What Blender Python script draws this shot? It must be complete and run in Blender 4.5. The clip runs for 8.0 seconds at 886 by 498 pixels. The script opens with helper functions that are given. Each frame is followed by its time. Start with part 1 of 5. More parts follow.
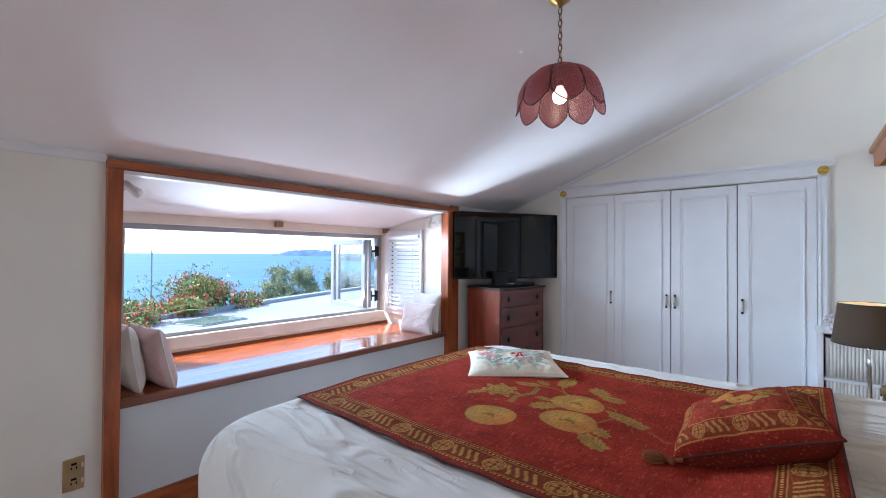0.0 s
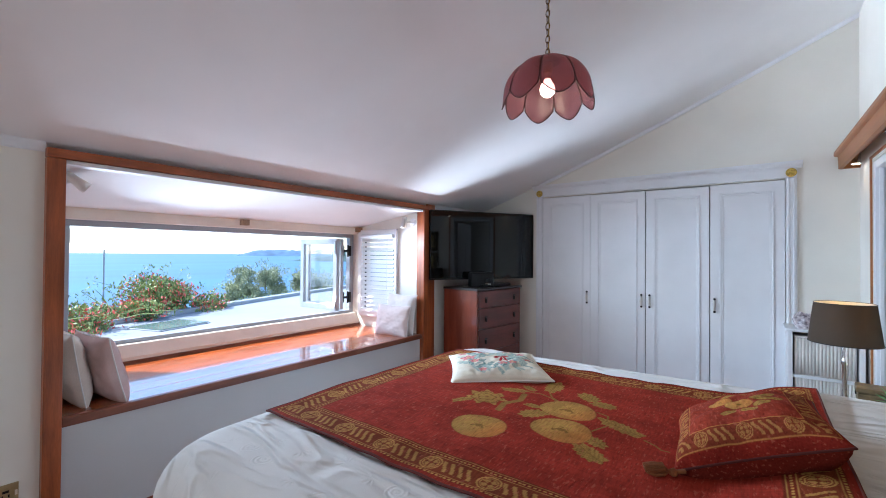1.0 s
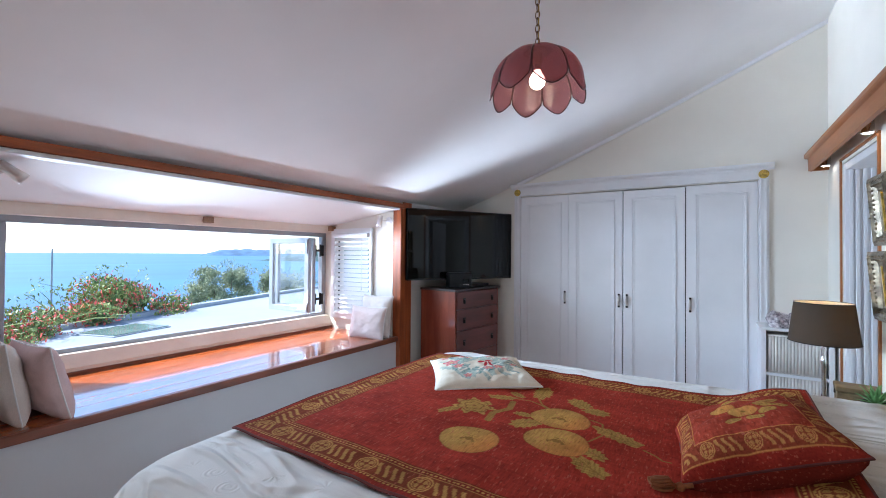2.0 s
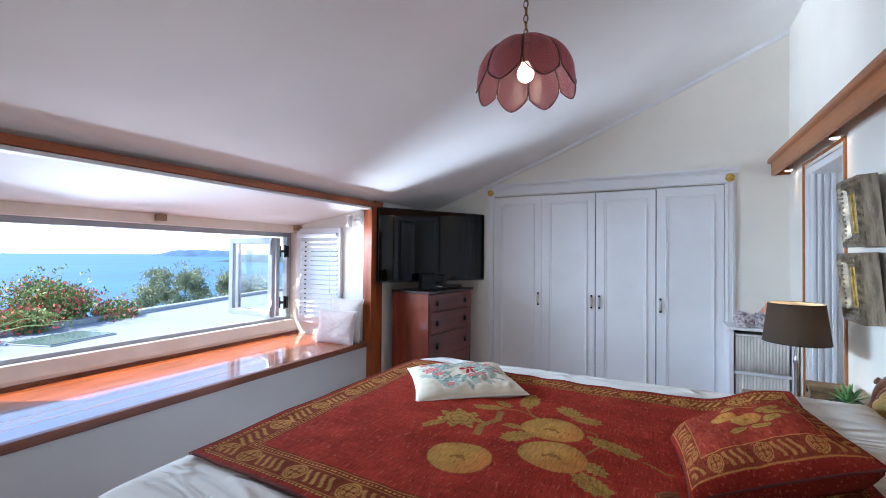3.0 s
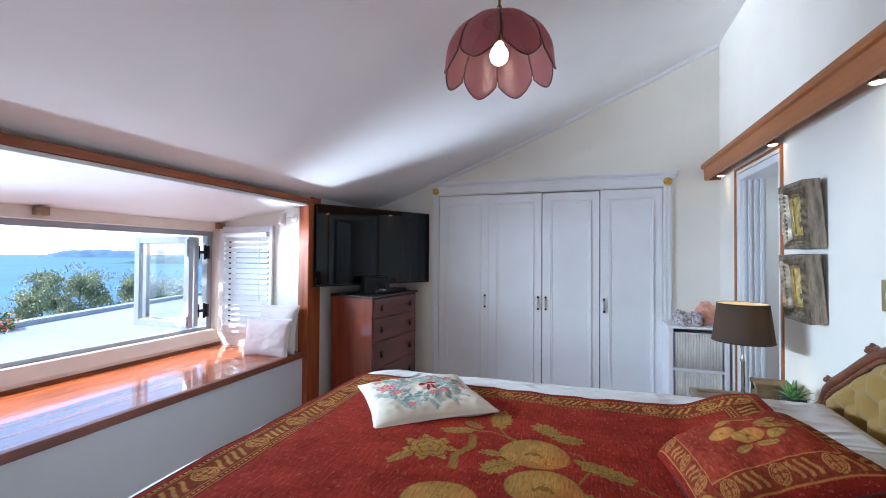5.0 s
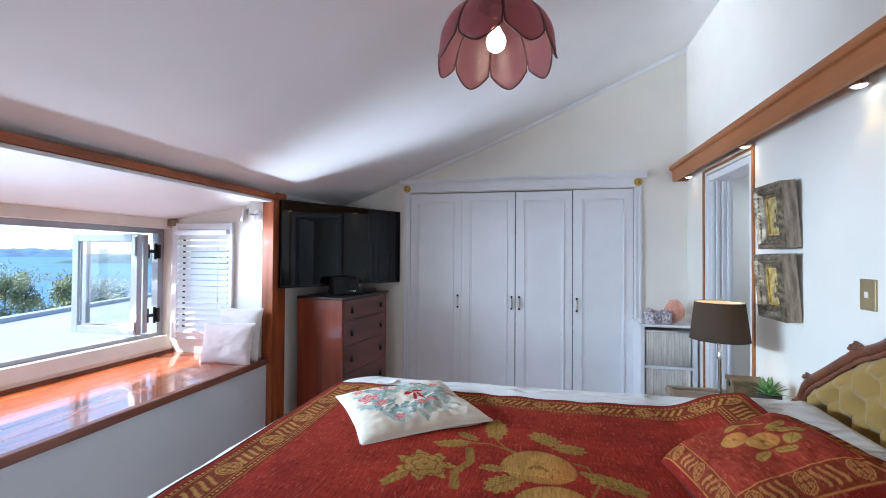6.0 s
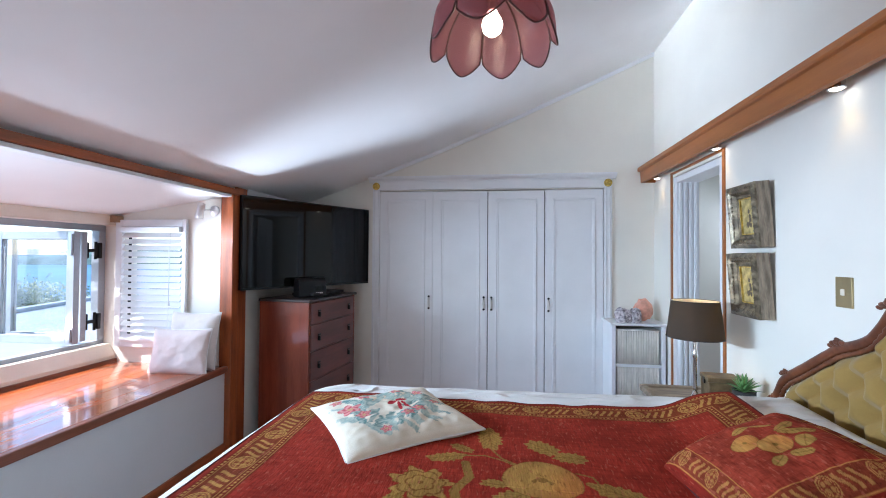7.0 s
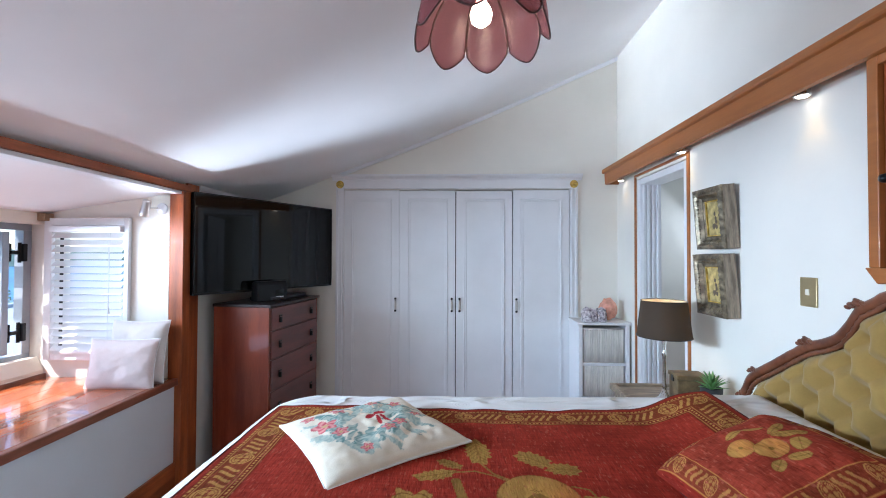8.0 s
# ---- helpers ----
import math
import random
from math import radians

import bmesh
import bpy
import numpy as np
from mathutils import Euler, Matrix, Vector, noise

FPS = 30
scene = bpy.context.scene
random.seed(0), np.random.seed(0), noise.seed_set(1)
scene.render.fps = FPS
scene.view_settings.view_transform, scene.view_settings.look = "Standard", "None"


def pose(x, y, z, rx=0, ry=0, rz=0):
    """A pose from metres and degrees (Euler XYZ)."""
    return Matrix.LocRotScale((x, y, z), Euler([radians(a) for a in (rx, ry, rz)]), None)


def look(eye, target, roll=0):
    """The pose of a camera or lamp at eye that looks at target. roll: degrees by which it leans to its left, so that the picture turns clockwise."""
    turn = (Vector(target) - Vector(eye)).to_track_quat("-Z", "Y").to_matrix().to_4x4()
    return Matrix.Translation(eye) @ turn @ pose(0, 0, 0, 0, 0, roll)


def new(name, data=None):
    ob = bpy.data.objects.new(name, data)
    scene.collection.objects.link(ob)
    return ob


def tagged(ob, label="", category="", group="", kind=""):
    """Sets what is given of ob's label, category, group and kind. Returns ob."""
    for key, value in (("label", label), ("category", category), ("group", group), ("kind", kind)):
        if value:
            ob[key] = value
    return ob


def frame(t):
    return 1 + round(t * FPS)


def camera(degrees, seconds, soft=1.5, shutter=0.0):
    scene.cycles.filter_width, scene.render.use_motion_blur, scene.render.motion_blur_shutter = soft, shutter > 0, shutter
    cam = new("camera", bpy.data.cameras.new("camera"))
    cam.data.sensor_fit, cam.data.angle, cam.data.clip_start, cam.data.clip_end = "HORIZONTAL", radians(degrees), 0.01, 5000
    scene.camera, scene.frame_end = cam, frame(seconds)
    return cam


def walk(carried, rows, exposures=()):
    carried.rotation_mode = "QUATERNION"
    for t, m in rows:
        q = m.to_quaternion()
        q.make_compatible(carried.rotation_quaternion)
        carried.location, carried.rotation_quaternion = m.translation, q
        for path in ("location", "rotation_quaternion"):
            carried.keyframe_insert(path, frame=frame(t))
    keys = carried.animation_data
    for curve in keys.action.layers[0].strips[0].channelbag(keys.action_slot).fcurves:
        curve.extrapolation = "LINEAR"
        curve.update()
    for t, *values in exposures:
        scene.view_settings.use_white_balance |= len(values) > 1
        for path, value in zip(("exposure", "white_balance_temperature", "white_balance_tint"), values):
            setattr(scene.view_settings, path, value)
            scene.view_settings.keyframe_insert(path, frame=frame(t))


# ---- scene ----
cam = camera(93.3, 8.0, soft=1.0)
PATH = [
    (0, (0.08, 0.132, 1.451), (-1.222, 1.651, 1.474), 0.4),
    (0.5, (0.022, 0.155, 1.449), (-1.225, 1.718, 1.473), 0.4),
    (1, (-0.031, 0.183, 1.45), (-1.222, 1.79, 1.474), 0.4),
    (1.5, (-0.091, 0.214, 1.449), (-1.225, 1.861, 1.474), 0.4),
    (2.8, (-0.228, 0.294, 1.45), (-1.199, 2.042, 1.477), 0.5),
    (3, (-0.259, 0.306, 1.45), (-1.195, 2.073, 1.48), 0.5),
    (3.5, (-0.302, 0.339, 1.454), (-1.174, 2.139, 1.485), 0.5),
    (4, (-0.351, 0.374, 1.457), (-1.146, 2.209, 1.489), 0.4),
    (4.5, (-0.397, 0.411, 1.457), (-1.118, 2.276, 1.491), 0.4),
    (6, (-0.588, 0.521, 1.459), (-1.047, 2.467, 1.49), 0.4),
    (6.5, (-0.65, 0.559, 1.456), (-1.019, 2.524, 1.488), 0.4),
    (7, (-0.708, 0.604, 1.45), (-0.979, 2.585, 1.486), 0.4),
    (7.5, (-0.759, 0.642, 1.454), (-0.933, 2.634, 1.489), 0.3),
    (8, (-0.8, 0.679, 1.461), (-0.871, 2.678, 1.496), 0.2),
]
walk(cam, [(t, look(eye, target, roll)) for t, eye, target, roll in PATH], [(0.0, 1.80, 5750, 11), (3.5, 1.74, 5750, 11), (8.0, 1.80, 5750, 11)])

# ---- light ----
world = bpy.data.worlds.new("world")
scene.world = world
world.use_nodes = True
wn = world.node_tree
sky = wn.nodes.new("ShaderNodeTexSky")
sky.sky_type, sky.sun_disc = "NISHITA", False
sky.sun_elevation, sky.sun_rotation = radians(46), radians(232)
sky.air_density, sky.dust_density, sky.ozone_density = 1.0, 0.2, 1.5
wn.nodes["Background"].inputs["Strength"].default_value = 0.125
wn.links.new(sky.outputs["Color"], wn.nodes["Background"].inputs["Color"])


def lamp(name, kind, energy, m, color=(1, 1, 1), **more):
    data = bpy.data.lights.new(name, kind)
    data.energy, data.color = energy, color
    if "angle" in more:
        data.angle = more["angle"]
    if "size" in more:
        data.size = more["size"]
    if "size_y" in more:
        data.shape, data.size_y = "RECTANGLE", more["size_y"]
    if "spread" in more:
        data.spread = more["spread"]
    if "radius" in more:
        data.shadow_soft_size = more["radius"]
    if "spot" in more:
        data.spot_size, data.spot_blend = radians(more["spot"]), 0.6
    ob = new(name, data)
    ob.matrix_world = m
    return ob


lamp("sun", "SUN", 3.4, look((-7.0, -4.6, 9.6), (0, 0, 0)), (1.0, 0.95, 0.88), angle=radians(0.6))
# added area lamps: a fill in an unseen side opening, a strip standing in for the sky
lamp("side_fill", "AREA", 12.0, look((-2.63, -2.30, 1.30), (0.2, 0.9, 1.75)), (0.85, 0.94, 1.0), size=1.5, size_y=0.88)
lamp("window_daylight_sky", "AREA", 9.6, look((-3.62, 1.75, 1.598), (-2.60, 2.05, 1.40)), (0.70, 0.86, 1.0), size=1.70, size_y=0.03, spread=radians(84))
# added upward lamp in place of the sunlit roof's bounce on the ceiling
lamp("roof_bounce_fill", "AREA", 1.6, look((-3.61, 1.60, 0.88), (0.0, 1.95, 2.85)), (0.80, 0.90, 1.0), size=1.3, size_y=0.05, spread=radians(70))
# narrow lamp added to imitate sun glancing off the roof
lamp("roof_glint_fill", "AREA", 2.3, look((-3.61, 2.78, 0.88), (-0.2, 3.62, 2.86)), (0.84, 0.92, 1.0), size=0.34, size_y=0.05, spread=radians(36))

# ---- materials ----


def mat(name, color, rough=0.6, metal=0.0, spread=0.12, scale=6.0, bump=0.1, fine=80.0, stretch=(1, 1, 1), second=None, coat=0.0, spec=0.5, sheen=0.0, mixat=(0.35, 0.65), island=0.0):
    m = bpy.data.materials.new(name)
    m.use_nodes = True
    t = m.node_tree
    b = t.nodes["Principled BSDF"]
    co = t.nodes.new("ShaderNodeTexCoord")
    mp = t.nodes.new("ShaderNodeMapping")
    mp.inputs["Scale"].default_value = stretch
    t.links.new(co.outputs["Object"], mp.inputs["Vector"])
    n1 = t.nodes.new("ShaderNodeTexNoise")
    n1.inputs["Scale"].default_value, n1.inputs["Detail"].default_value = scale, 5
    n2 = t.nodes.new("ShaderNodeTexNoise")
    n2.inputs["Scale"].default_value, n2.inputs["Detail"].default_value = fine, 3
    for n in (n1, n2):
        t.links.new(mp.outputs["Vector"], n.inputs["Vector"])
    ramp = t.nodes.new("ShaderNodeValToRGB")
    lo = tuple(c * (1 - spread) for c in color)
    hi = second or tuple(min(1, c * (1 + spread)) for c in color)
    ramp.color_ramp.elements[0].position, ramp.color_ramp.elements[1].position = mixat
    ramp.color_ramp.elements[0].color, ramp.color_ramp.elements[1].color = (*lo, 1), (*hi, 1)
    t.links.new(n1.outputs["Fac"], ramp.inputs["Fac"])
    mix = t.nodes.new("ShaderNodeMix")
    mix.data_type, mix.blend_type = "RGBA", "OVERLAY"
    mix.inputs[0].default_value = spread
    t.links.new(ramp.outputs["Color"], mix.inputs[6])
    t.links.new(n2.outputs["Fac"], mix.inputs[7])
    out = mix.outputs[2]
    if island:
        info = t.nodes.new("ShaderNodeObjectInfo")
        hsv = t.nodes.new("ShaderNodeHueSaturation")
        mr = t.nodes.new("ShaderNodeMapRange")
        mr.inputs["To Min"].default_value, mr.inputs["To Max"].default_value = 1 - island, 1 + island
        t.links.new(info.outputs["Random"], mr.inputs["Value"])
        t.links.new(mr.outputs["Result"], hsv.inputs["Value"])
        t.links.new(out, hsv.inputs["Color"])
        out = hsv.outputs["Color"]
    t.links.new(out, b.inputs["Base Color"])
    b.inputs["Roughness"].default_value, b.inputs["Metallic"].default_value = rough, metal
    b.inputs["Coat Weight"].default_value, b.inputs["Coat Roughness"].default_value = coat, 0.06
    b.inputs["Specular IOR Level"].default_value = spec
    b.inputs["Sheen Weight"].default_value = sheen
    if bump:
        bp = t.nodes.new("ShaderNodeBump")
        bp.inputs["Strength"].default_value, bp.inputs["Distance"].default_value = bump, 0.004
        t.links.new(n2.outputs["Fac"], bp.inputs["Height"])
        t.links.new(bp.outputs["Normal"], b.inputs["Normal"])
    return m


def painted(name, rough=0.9, bump=0.25, fine=500.0, sheen=0.0, gain=0.35, fleck=0.0):
    """Cloth whose woven pattern lies in the mesh's colour attribute 'weave'."""
    m = bpy.data.materials.new(name)
    m.use_nodes = True
    t = m.node_tree
    b = t.nodes["Principled BSDF"]
    at = t.nodes.new("ShaderNodeAttribute")
    at.attribute_name = "weave"
    co = t.nodes.new("ShaderNodeTexCoord")
    mp = t.nodes.new("ShaderNodeMapping")
    mp.inputs["Scale"].default_value = (1, 0.16, 1)
    t.links.new(co.outputs["Object"], mp.inputs["Vector"])
    n1 = t.nodes.new("ShaderNodeTexNoise")
    n1.inputs["Scale"].default_value, n1.inputs["Detail"].default_value = fine, 4
    n2 = t.nodes.new("ShaderNodeTexNoise")
    n2.inputs["Scale"].default_value, n2.inputs["Detail"].default_value = 9, 4
    t.links.new(mp.outputs["Vector"], n1.inputs["Vector"])
    t.links.new(co.outputs["Object"], n2.inputs["Vector"])
    a = t.nodes.new("ShaderNodeMath")
    a.operation = "MULTIPLY"
    t.links.new(n1.outputs["Fac"], a.inputs[0])
    t.links.new(n2.outputs["Fac"], a.inputs[1])
    mr = t.nodes.new("ShaderNodeMapRange")
    mr.inputs["From Min"].default_value, mr.inputs["From Max"].default_value = 0.1, 0.42
    mr.inputs["To Min"].default_value, mr.inputs["To Max"].default_value = 1 - gain, 1 + gain
    t.links.new(a.outputs[0], mr.inputs["Value"])
    hsv = t.nodes.new("ShaderNodeHueSaturation")
    t.links.new(at.outputs["Color"], hsv.inputs["Color"])
    t.links.new(mr.outputs["Result"], hsv.inputs["Value"])
    out = hsv.outputs["Color"]
    if fleck:
        # loose pale and dark threads in the weave
        for off, lo, hi, tint in ((0.0, 0.60, 0.68, (0.48, 0.14, 0.08, 1)), (7.0, 0.60, 0.70, (0.07, 0.008, 0.006, 1))):
            mf = t.nodes.new("ShaderNodeMapping")
            mf.inputs["Scale"].default_value, mf.inputs["Location"].default_value = (1, 0.30, 1), (off, off, 0)
            mf.inputs["Rotation"].default_value = (0, 0, radians(12))
            t.links.new(co.outputs["Object"], mf.inputs["Vector"])
            nf = t.nodes.new("ShaderNodeTexNoise")
            nf.inputs["Scale"].default_value, nf.inputs["Detail"].default_value = 130, 2
            t.links.new(mf.outputs["Vector"], nf.inputs["Vector"])
            rf = t.nodes.new("ShaderNodeMapRange")
            rf.inputs["From Min"].default_value, rf.inputs["From Max"].default_value, rf.inputs["To Max"].default_value = lo, hi, fleck
            t.links.new(nf.outputs["Fac"], rf.inputs["Value"])
            mx = t.nodes.new("ShaderNodeMix")
            mx.data_type = "RGBA"
            mx.inputs[7].default_value = tint
            t.links.new(rf.outputs["Result"], mx.inputs[0])
            t.links.new(out, mx.inputs[6])
            out = mx.outputs[2]
    t.links.new(out, b.inputs["Base Color"])
    b.inputs["Roughness"].default_value, b.inputs["Sheen Weight"].default_value = rough, sheen
    b.inputs["Specular IOR Level"].default_value = 0.06
    bp = t.nodes.new("ShaderNodeBump")
    bp.inputs["Strength"].default_value, bp.inputs["Distance"].default_value = bump, 0.003
    t.links.new(n1.outputs["Fac"], bp.inputs["Height"])
    t.links.new(bp.outputs["Normal"], b.inputs["Normal"])
    return m


def glow(name, color, strength):
    m = bpy.data.materials.new(name)
    m.use_nodes = True
    b = m.node_tree.nodes["Principled BSDF"]
    b.inputs["Base Color"].default_value = (*color, 1)
    b.inputs["Emission Color"].default_value, b.inputs["Emission Strength"].default_value = (*color, 1), strength
    return m


def glass(name, color=(1, 1, 1), rough=0.0):
    m = bpy.data.materials.new(name)
    m.use_nodes = True
    t = m.node_tree
    b = t.nodes["Principled BSDF"]
    b.inputs["Base Color"].default_value = (*color, 1)
    b.inputs["Transmission Weight"].default_value, b.inputs["Roughness"].default_value, b.inputs["IOR"].default_value = 1.0, rough, 1.45
    return m


WALL = mat("wall_paint", (0.81, 0.785, 0.715), 0.75, spread=0.03, scale=2, bump=0.06, fine=160)
CEIL = mat("ceiling_paint", (0.86, 0.86, 0.87), 0.6, spread=0.03, scale=1.5, bump=0.05, fine=140)
WHITE = mat("white_gloss_paint", (0.80, 0.81, 0.83), 0.35, spread=0.03, scale=3, bump=0.03, fine=60)
CREAM = mat("cream_paint", (0.78, 0.70, 0.60), 0.5, spread=0.05, scale=5, bump=0.04)
TIMBER = mat("red_timber", (0.31, 0.075, 0.019), 0.36, spread=0.3, scale=3, bump=0.06, fine=26, stretch=(9, 1, 9), coat=0.12)
TIMBER_Z = mat("red_timber_upright", (0.31, 0.075, 0.019), 0.36, spread=0.3, scale=3, bump=0.06, fine=26, stretch=(9, 9, 1), coat=0.12)
HONEY = mat("honey_timber", (0.34, 0.115, 0.026), 0.42, spread=0.10, scale=3, bump=0.05, fine=26, stretch=(9, 1, 9), coat=0.2)
SEATWOOD = mat("varnished_seat_board", (0.40, 0.095, 0.022), 0.2, spread=0.3, scale=3, bump=0.03, fine=24, stretch=(9, 1, 9), coat=0.9, island=0.22)
NOSING = mat("dark_timber_edge", (0.19, 0.06, 0.03), 0.35, spread=0.25, scale=3, bump=0.05, fine=26, stretch=(9, 1, 9))
FLOORWOOD = mat("floor_board", (0.36, 0.13, 0.045), 0.25, spread=0.3, scale=3, bump=0.05, fine=22, stretch=(8, 1, 8), coat=0.5, island=0.2)
MAHOG = mat("mahogany", (0.19, 0.034, 0.015), 0.25, spread=0.18, scale=2.2, bump=0.04, fine=20, stretch=(7, 7, 1), coat=0.7, second=(0.23, 0.046, 0.020))
MAHOG_D = mat("mahogany_drawer", (0.125, 0.026, 0.018), 0.3, spread=0.3, scale=2.2, bump=0.04, fine=20, stretch=(1, 1, 7), coat=0.5)
BLACK = mat("black_plastic", (0.006, 0.006, 0.007), 0.3, spec=0.3, spread=0.1, bump=0.03)
SCREEN = mat("dark_screen", (0.003, 0.003, 0.003), 0.035, spread=0.05, bump=0, spec=0.3)
DARK = mat("dark_gap", (0.03, 0.03, 0.03), 0.9, spread=0.1, bump=0.05)
CHROME = mat("chrome", (0.75, 0.75, 0.76), 0.16, 1.0, spread=0.05, bump=0.02)
NICKEL = mat("satin_nickel", (0.72, 0.70, 0.67), 0.3, 0.9, spread=0.08, bump=0.03)
BRASS = mat("aged_brass", (0.52, 0.36, 0.12), 0.3, 1.0, spread=0.25, scale=14, bump=0.08)
GOLD = mat("gold_rosette", (0.58, 0.41, 0.10), 0.38, 0.7, spread=0.3, scale=40, bump=0.2)
ALU = mat("grey_aluminium", (0.34, 0.37, 0.41), 0.45, 0.2, spread=0.06, bump=0.03)
PANELGREY = mat("pale_grey_paint", (0.60, 0.605, 0.615), 0.5, spread=0.03, scale=2, bump=0.04, fine=120)
PANE = glass("clear_pane")
LINEN = mat("white_bedspread", (0.78, 0.765, 0.745), 0.85, spread=0.04, scale=7, bump=0.25, fine=60, sheen=0.2)
PILLOW = mat("cream_cushion_cloth", (0.80, 0.72, 0.69), 0.9, spread=0.07, scale=9, bump=0.3, fine=120, sheen=0.2)
PINK = mat("pink_cushion_cloth", (0.72, 0.56, 0.55), 0.9, spread=0.1, scale=14, bump=0.3, fine=120, sheen=0.2)
VELVET = mat("gold_velvet", (0.31, 0.195, 0.056), 0.75, spread=0.07, scale=9, bump=0.05, fine=160, sheen=0.25, spec=0.2)
CARVED = mat("carved_walnut", (0.13, 0.038, 0.016), 0.34, spread=0.3, scale=14, bump=0.2, fine=60, coat=0.4, second=(0.20, 0.066, 0.028))
SILVERED = mat("weathered_silver_gilt", (0.17, 0.135, 0.09), 0.32, 0.55, spread=0.35, scale=26, bump=0.3, fine=90, second=(0.40, 0.33, 0.22), mixat=(0.40, 0.72))
RAWWOOD = mat("weathered_frame_side", (0.26, 0.21, 0.155), 0.8, spread=0.4, scale=9, bump=0.4, fine=40, stretch=(6, 6, 1))
SHADE = mat("taupe_lampshade", (0.055, 0.046, 0.036), 0.85, spread=0.06, scale=5, bump=0.2, fine=200)
SHADE_IN = mat("lampshade_lining", (0.75, 0.62, 0.42), 0.8, spread=0.05, bump=0.05)
WEAVE_RED = painted("red_tapestry", fine=170, gain=0.30, bump=0.6, fleck=0.36)
WEAVE_FLORAL = painted("floral_tapestry", fine=700, gain=0.10, bump=0.15)
RATTAN = mat("pale_woven_basket", (0.70, 0.66, 0.61), 0.8, spread=0.14, scale=30, bump=0.12, fine=200, stretch=(1, 1, 0.2))
PLANT = mat("succulent_leaf", (0.15, 0.32, 0.10), 0.5, spread=0.35, scale=12, bump=0.1)
POT = mat("dark_pot", (0.03, 0.033, 0.035), 0.5, bump=0.1)
BOXMAT = mat("brown_leather_box", (0.17, 0.115, 0.055), 0.6, spread=0.3, scale=16, bump=0.3)
STAND = mat("greyed_timber", (0.22, 0.17, 0.12), 0.6, spread=0.3, scale=6, bump=0.2, fine=30, stretch=(1, 8, 8))
AMETHYST = mat("amethyst_cluster", (0.38, 0.31, 0.37), 0.3, spread=0.5, scale=50, bump=0.8, fine=90, second=(0.72, 0.66, 0.68))
SALT = mat("pink_salt_rock", (0.75, 0.36, 0.26), 0.45, spread=0.2, scale=18, bump=0.5, fine=60)
PETAL = None
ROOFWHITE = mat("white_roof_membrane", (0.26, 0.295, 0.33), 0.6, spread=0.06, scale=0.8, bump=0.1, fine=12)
ROOFGREY = mat("grey_roof_edge", (0.27, 0.30, 0.33), 0.6, spread=0.1, bump=0.05)
GREENGLASS = mat("green_rooflight", (0.14, 0.21, 0.19), 0.15, spread=0.1, bump=0)
LEAF = mat("shrub_leaf", (0.13, 0.24, 0.06), 0.55, spread=0.4, scale=8, bump=0, second=(0.36, 0.42, 0.13))
TREELEAF = mat("grey_green_leaf", (0.26, 0.32, 0.19), 0.8, spread=0.35, scale=2, bump=0, second=(0.46, 0.48, 0.30))
BLOSSOM = mat("red_blossom", (0.70, 0.13, 0.10), 0.6, spread=0.4, scale=8, bump=0)
BARK = mat("grey_bark", (0.16, 0.12, 0.09), 0.9, spread=0.3, bump=0.4)
SEA = mat("blue_sea", (0.010, 0.085, 0.20), 0.45, spread=0.22, scale=0.012, bump=0.2, fine=0.25, second=(0.014, 0.11, 0.25), stretch=(1, 0.25, 1))
# the headland's base colour holds the blue haze of distance
HEADLAND = mat("haze_tinted_headland", (0.065, 0.13, 0.22), 0.95, spread=0.25, scale=0.02, bump=0)
NEARHILL = mat("wooded_slope", (0.05, 0.095, 0.09), 0.95, spread=0.4, scale=0.06, bump=0)
EARTH = mat("garden_earth", (0.10, 0.12, 0.05), 0.95, spread=0.4, scale=1.5, bump=0.3)
PLATE = mat("brass_switch_plate", (0.50, 0.40, 0.22), 0.3, 0.8, spread=0.08, bump=0.02)
IVORY = mat("ivory_plastic", (0.78, 0.72, 0.6), 0.4, spread=0.03, bump=0)
SLATMAT = mat("white_slat", (0.82, 0.82, 0.82), 0.45, spread=0.03, bump=0.02)
BULB = glow("lit_bulb", (1.0, 0.84, 0.62), 5)
DOWNLIGHT = glow("lit_downlight", (1.0, 0.86, 0.66), 5)

# ---- building helpers ----


def box(bm, x0, x1, y0, y1, z0, z1, m=None):
    g = bmesh.ops.create_cube(bm, size=1.0)
    t = Matrix.Translation(((x0 + x1) / 2, (y0 + y1) / 2, (z0 + z1) / 2)) @ Matrix.Diagonal((abs(x1 - x0), abs(y1 - y0), abs(z1 - z0), 1))
    bmesh.ops.transform(bm, matrix=(m @ t) if m else t, verts=g["verts"])
    return g["verts"]


def boxes(*args):
    bm = bmesh.new()
    for a in args:
        box(bm, *a)
    return bm


def lathe(profile, n=32, bm=None, m=None, sx=1.0, sy=1.0):
    bm = bm or bmesh.new()
    rings = []
    for r, z in profile:
        ring = []
        for i in range(n):
            a = 2 * math.pi * i / n
            v = Vector((r * math.cos(a) * sx, r * math.sin(a) * sy, z))
            ring.append(bm.verts.new(m @ v if m else v))
        rings.append(ring)
    for a, b in zip(rings, rings[1:]):
        for i in range(n):
            bm.faces.new((a[i], a[(i + 1) % n], b[(i + 1) % n], b[i]))
    for ring, flip in ((rings[0], True), (rings[-1], False)):
        if profile[0 if flip else -1][0] > 1e-4:
            bm.faces.new(ring[::-1] if flip else ring)
    return bm


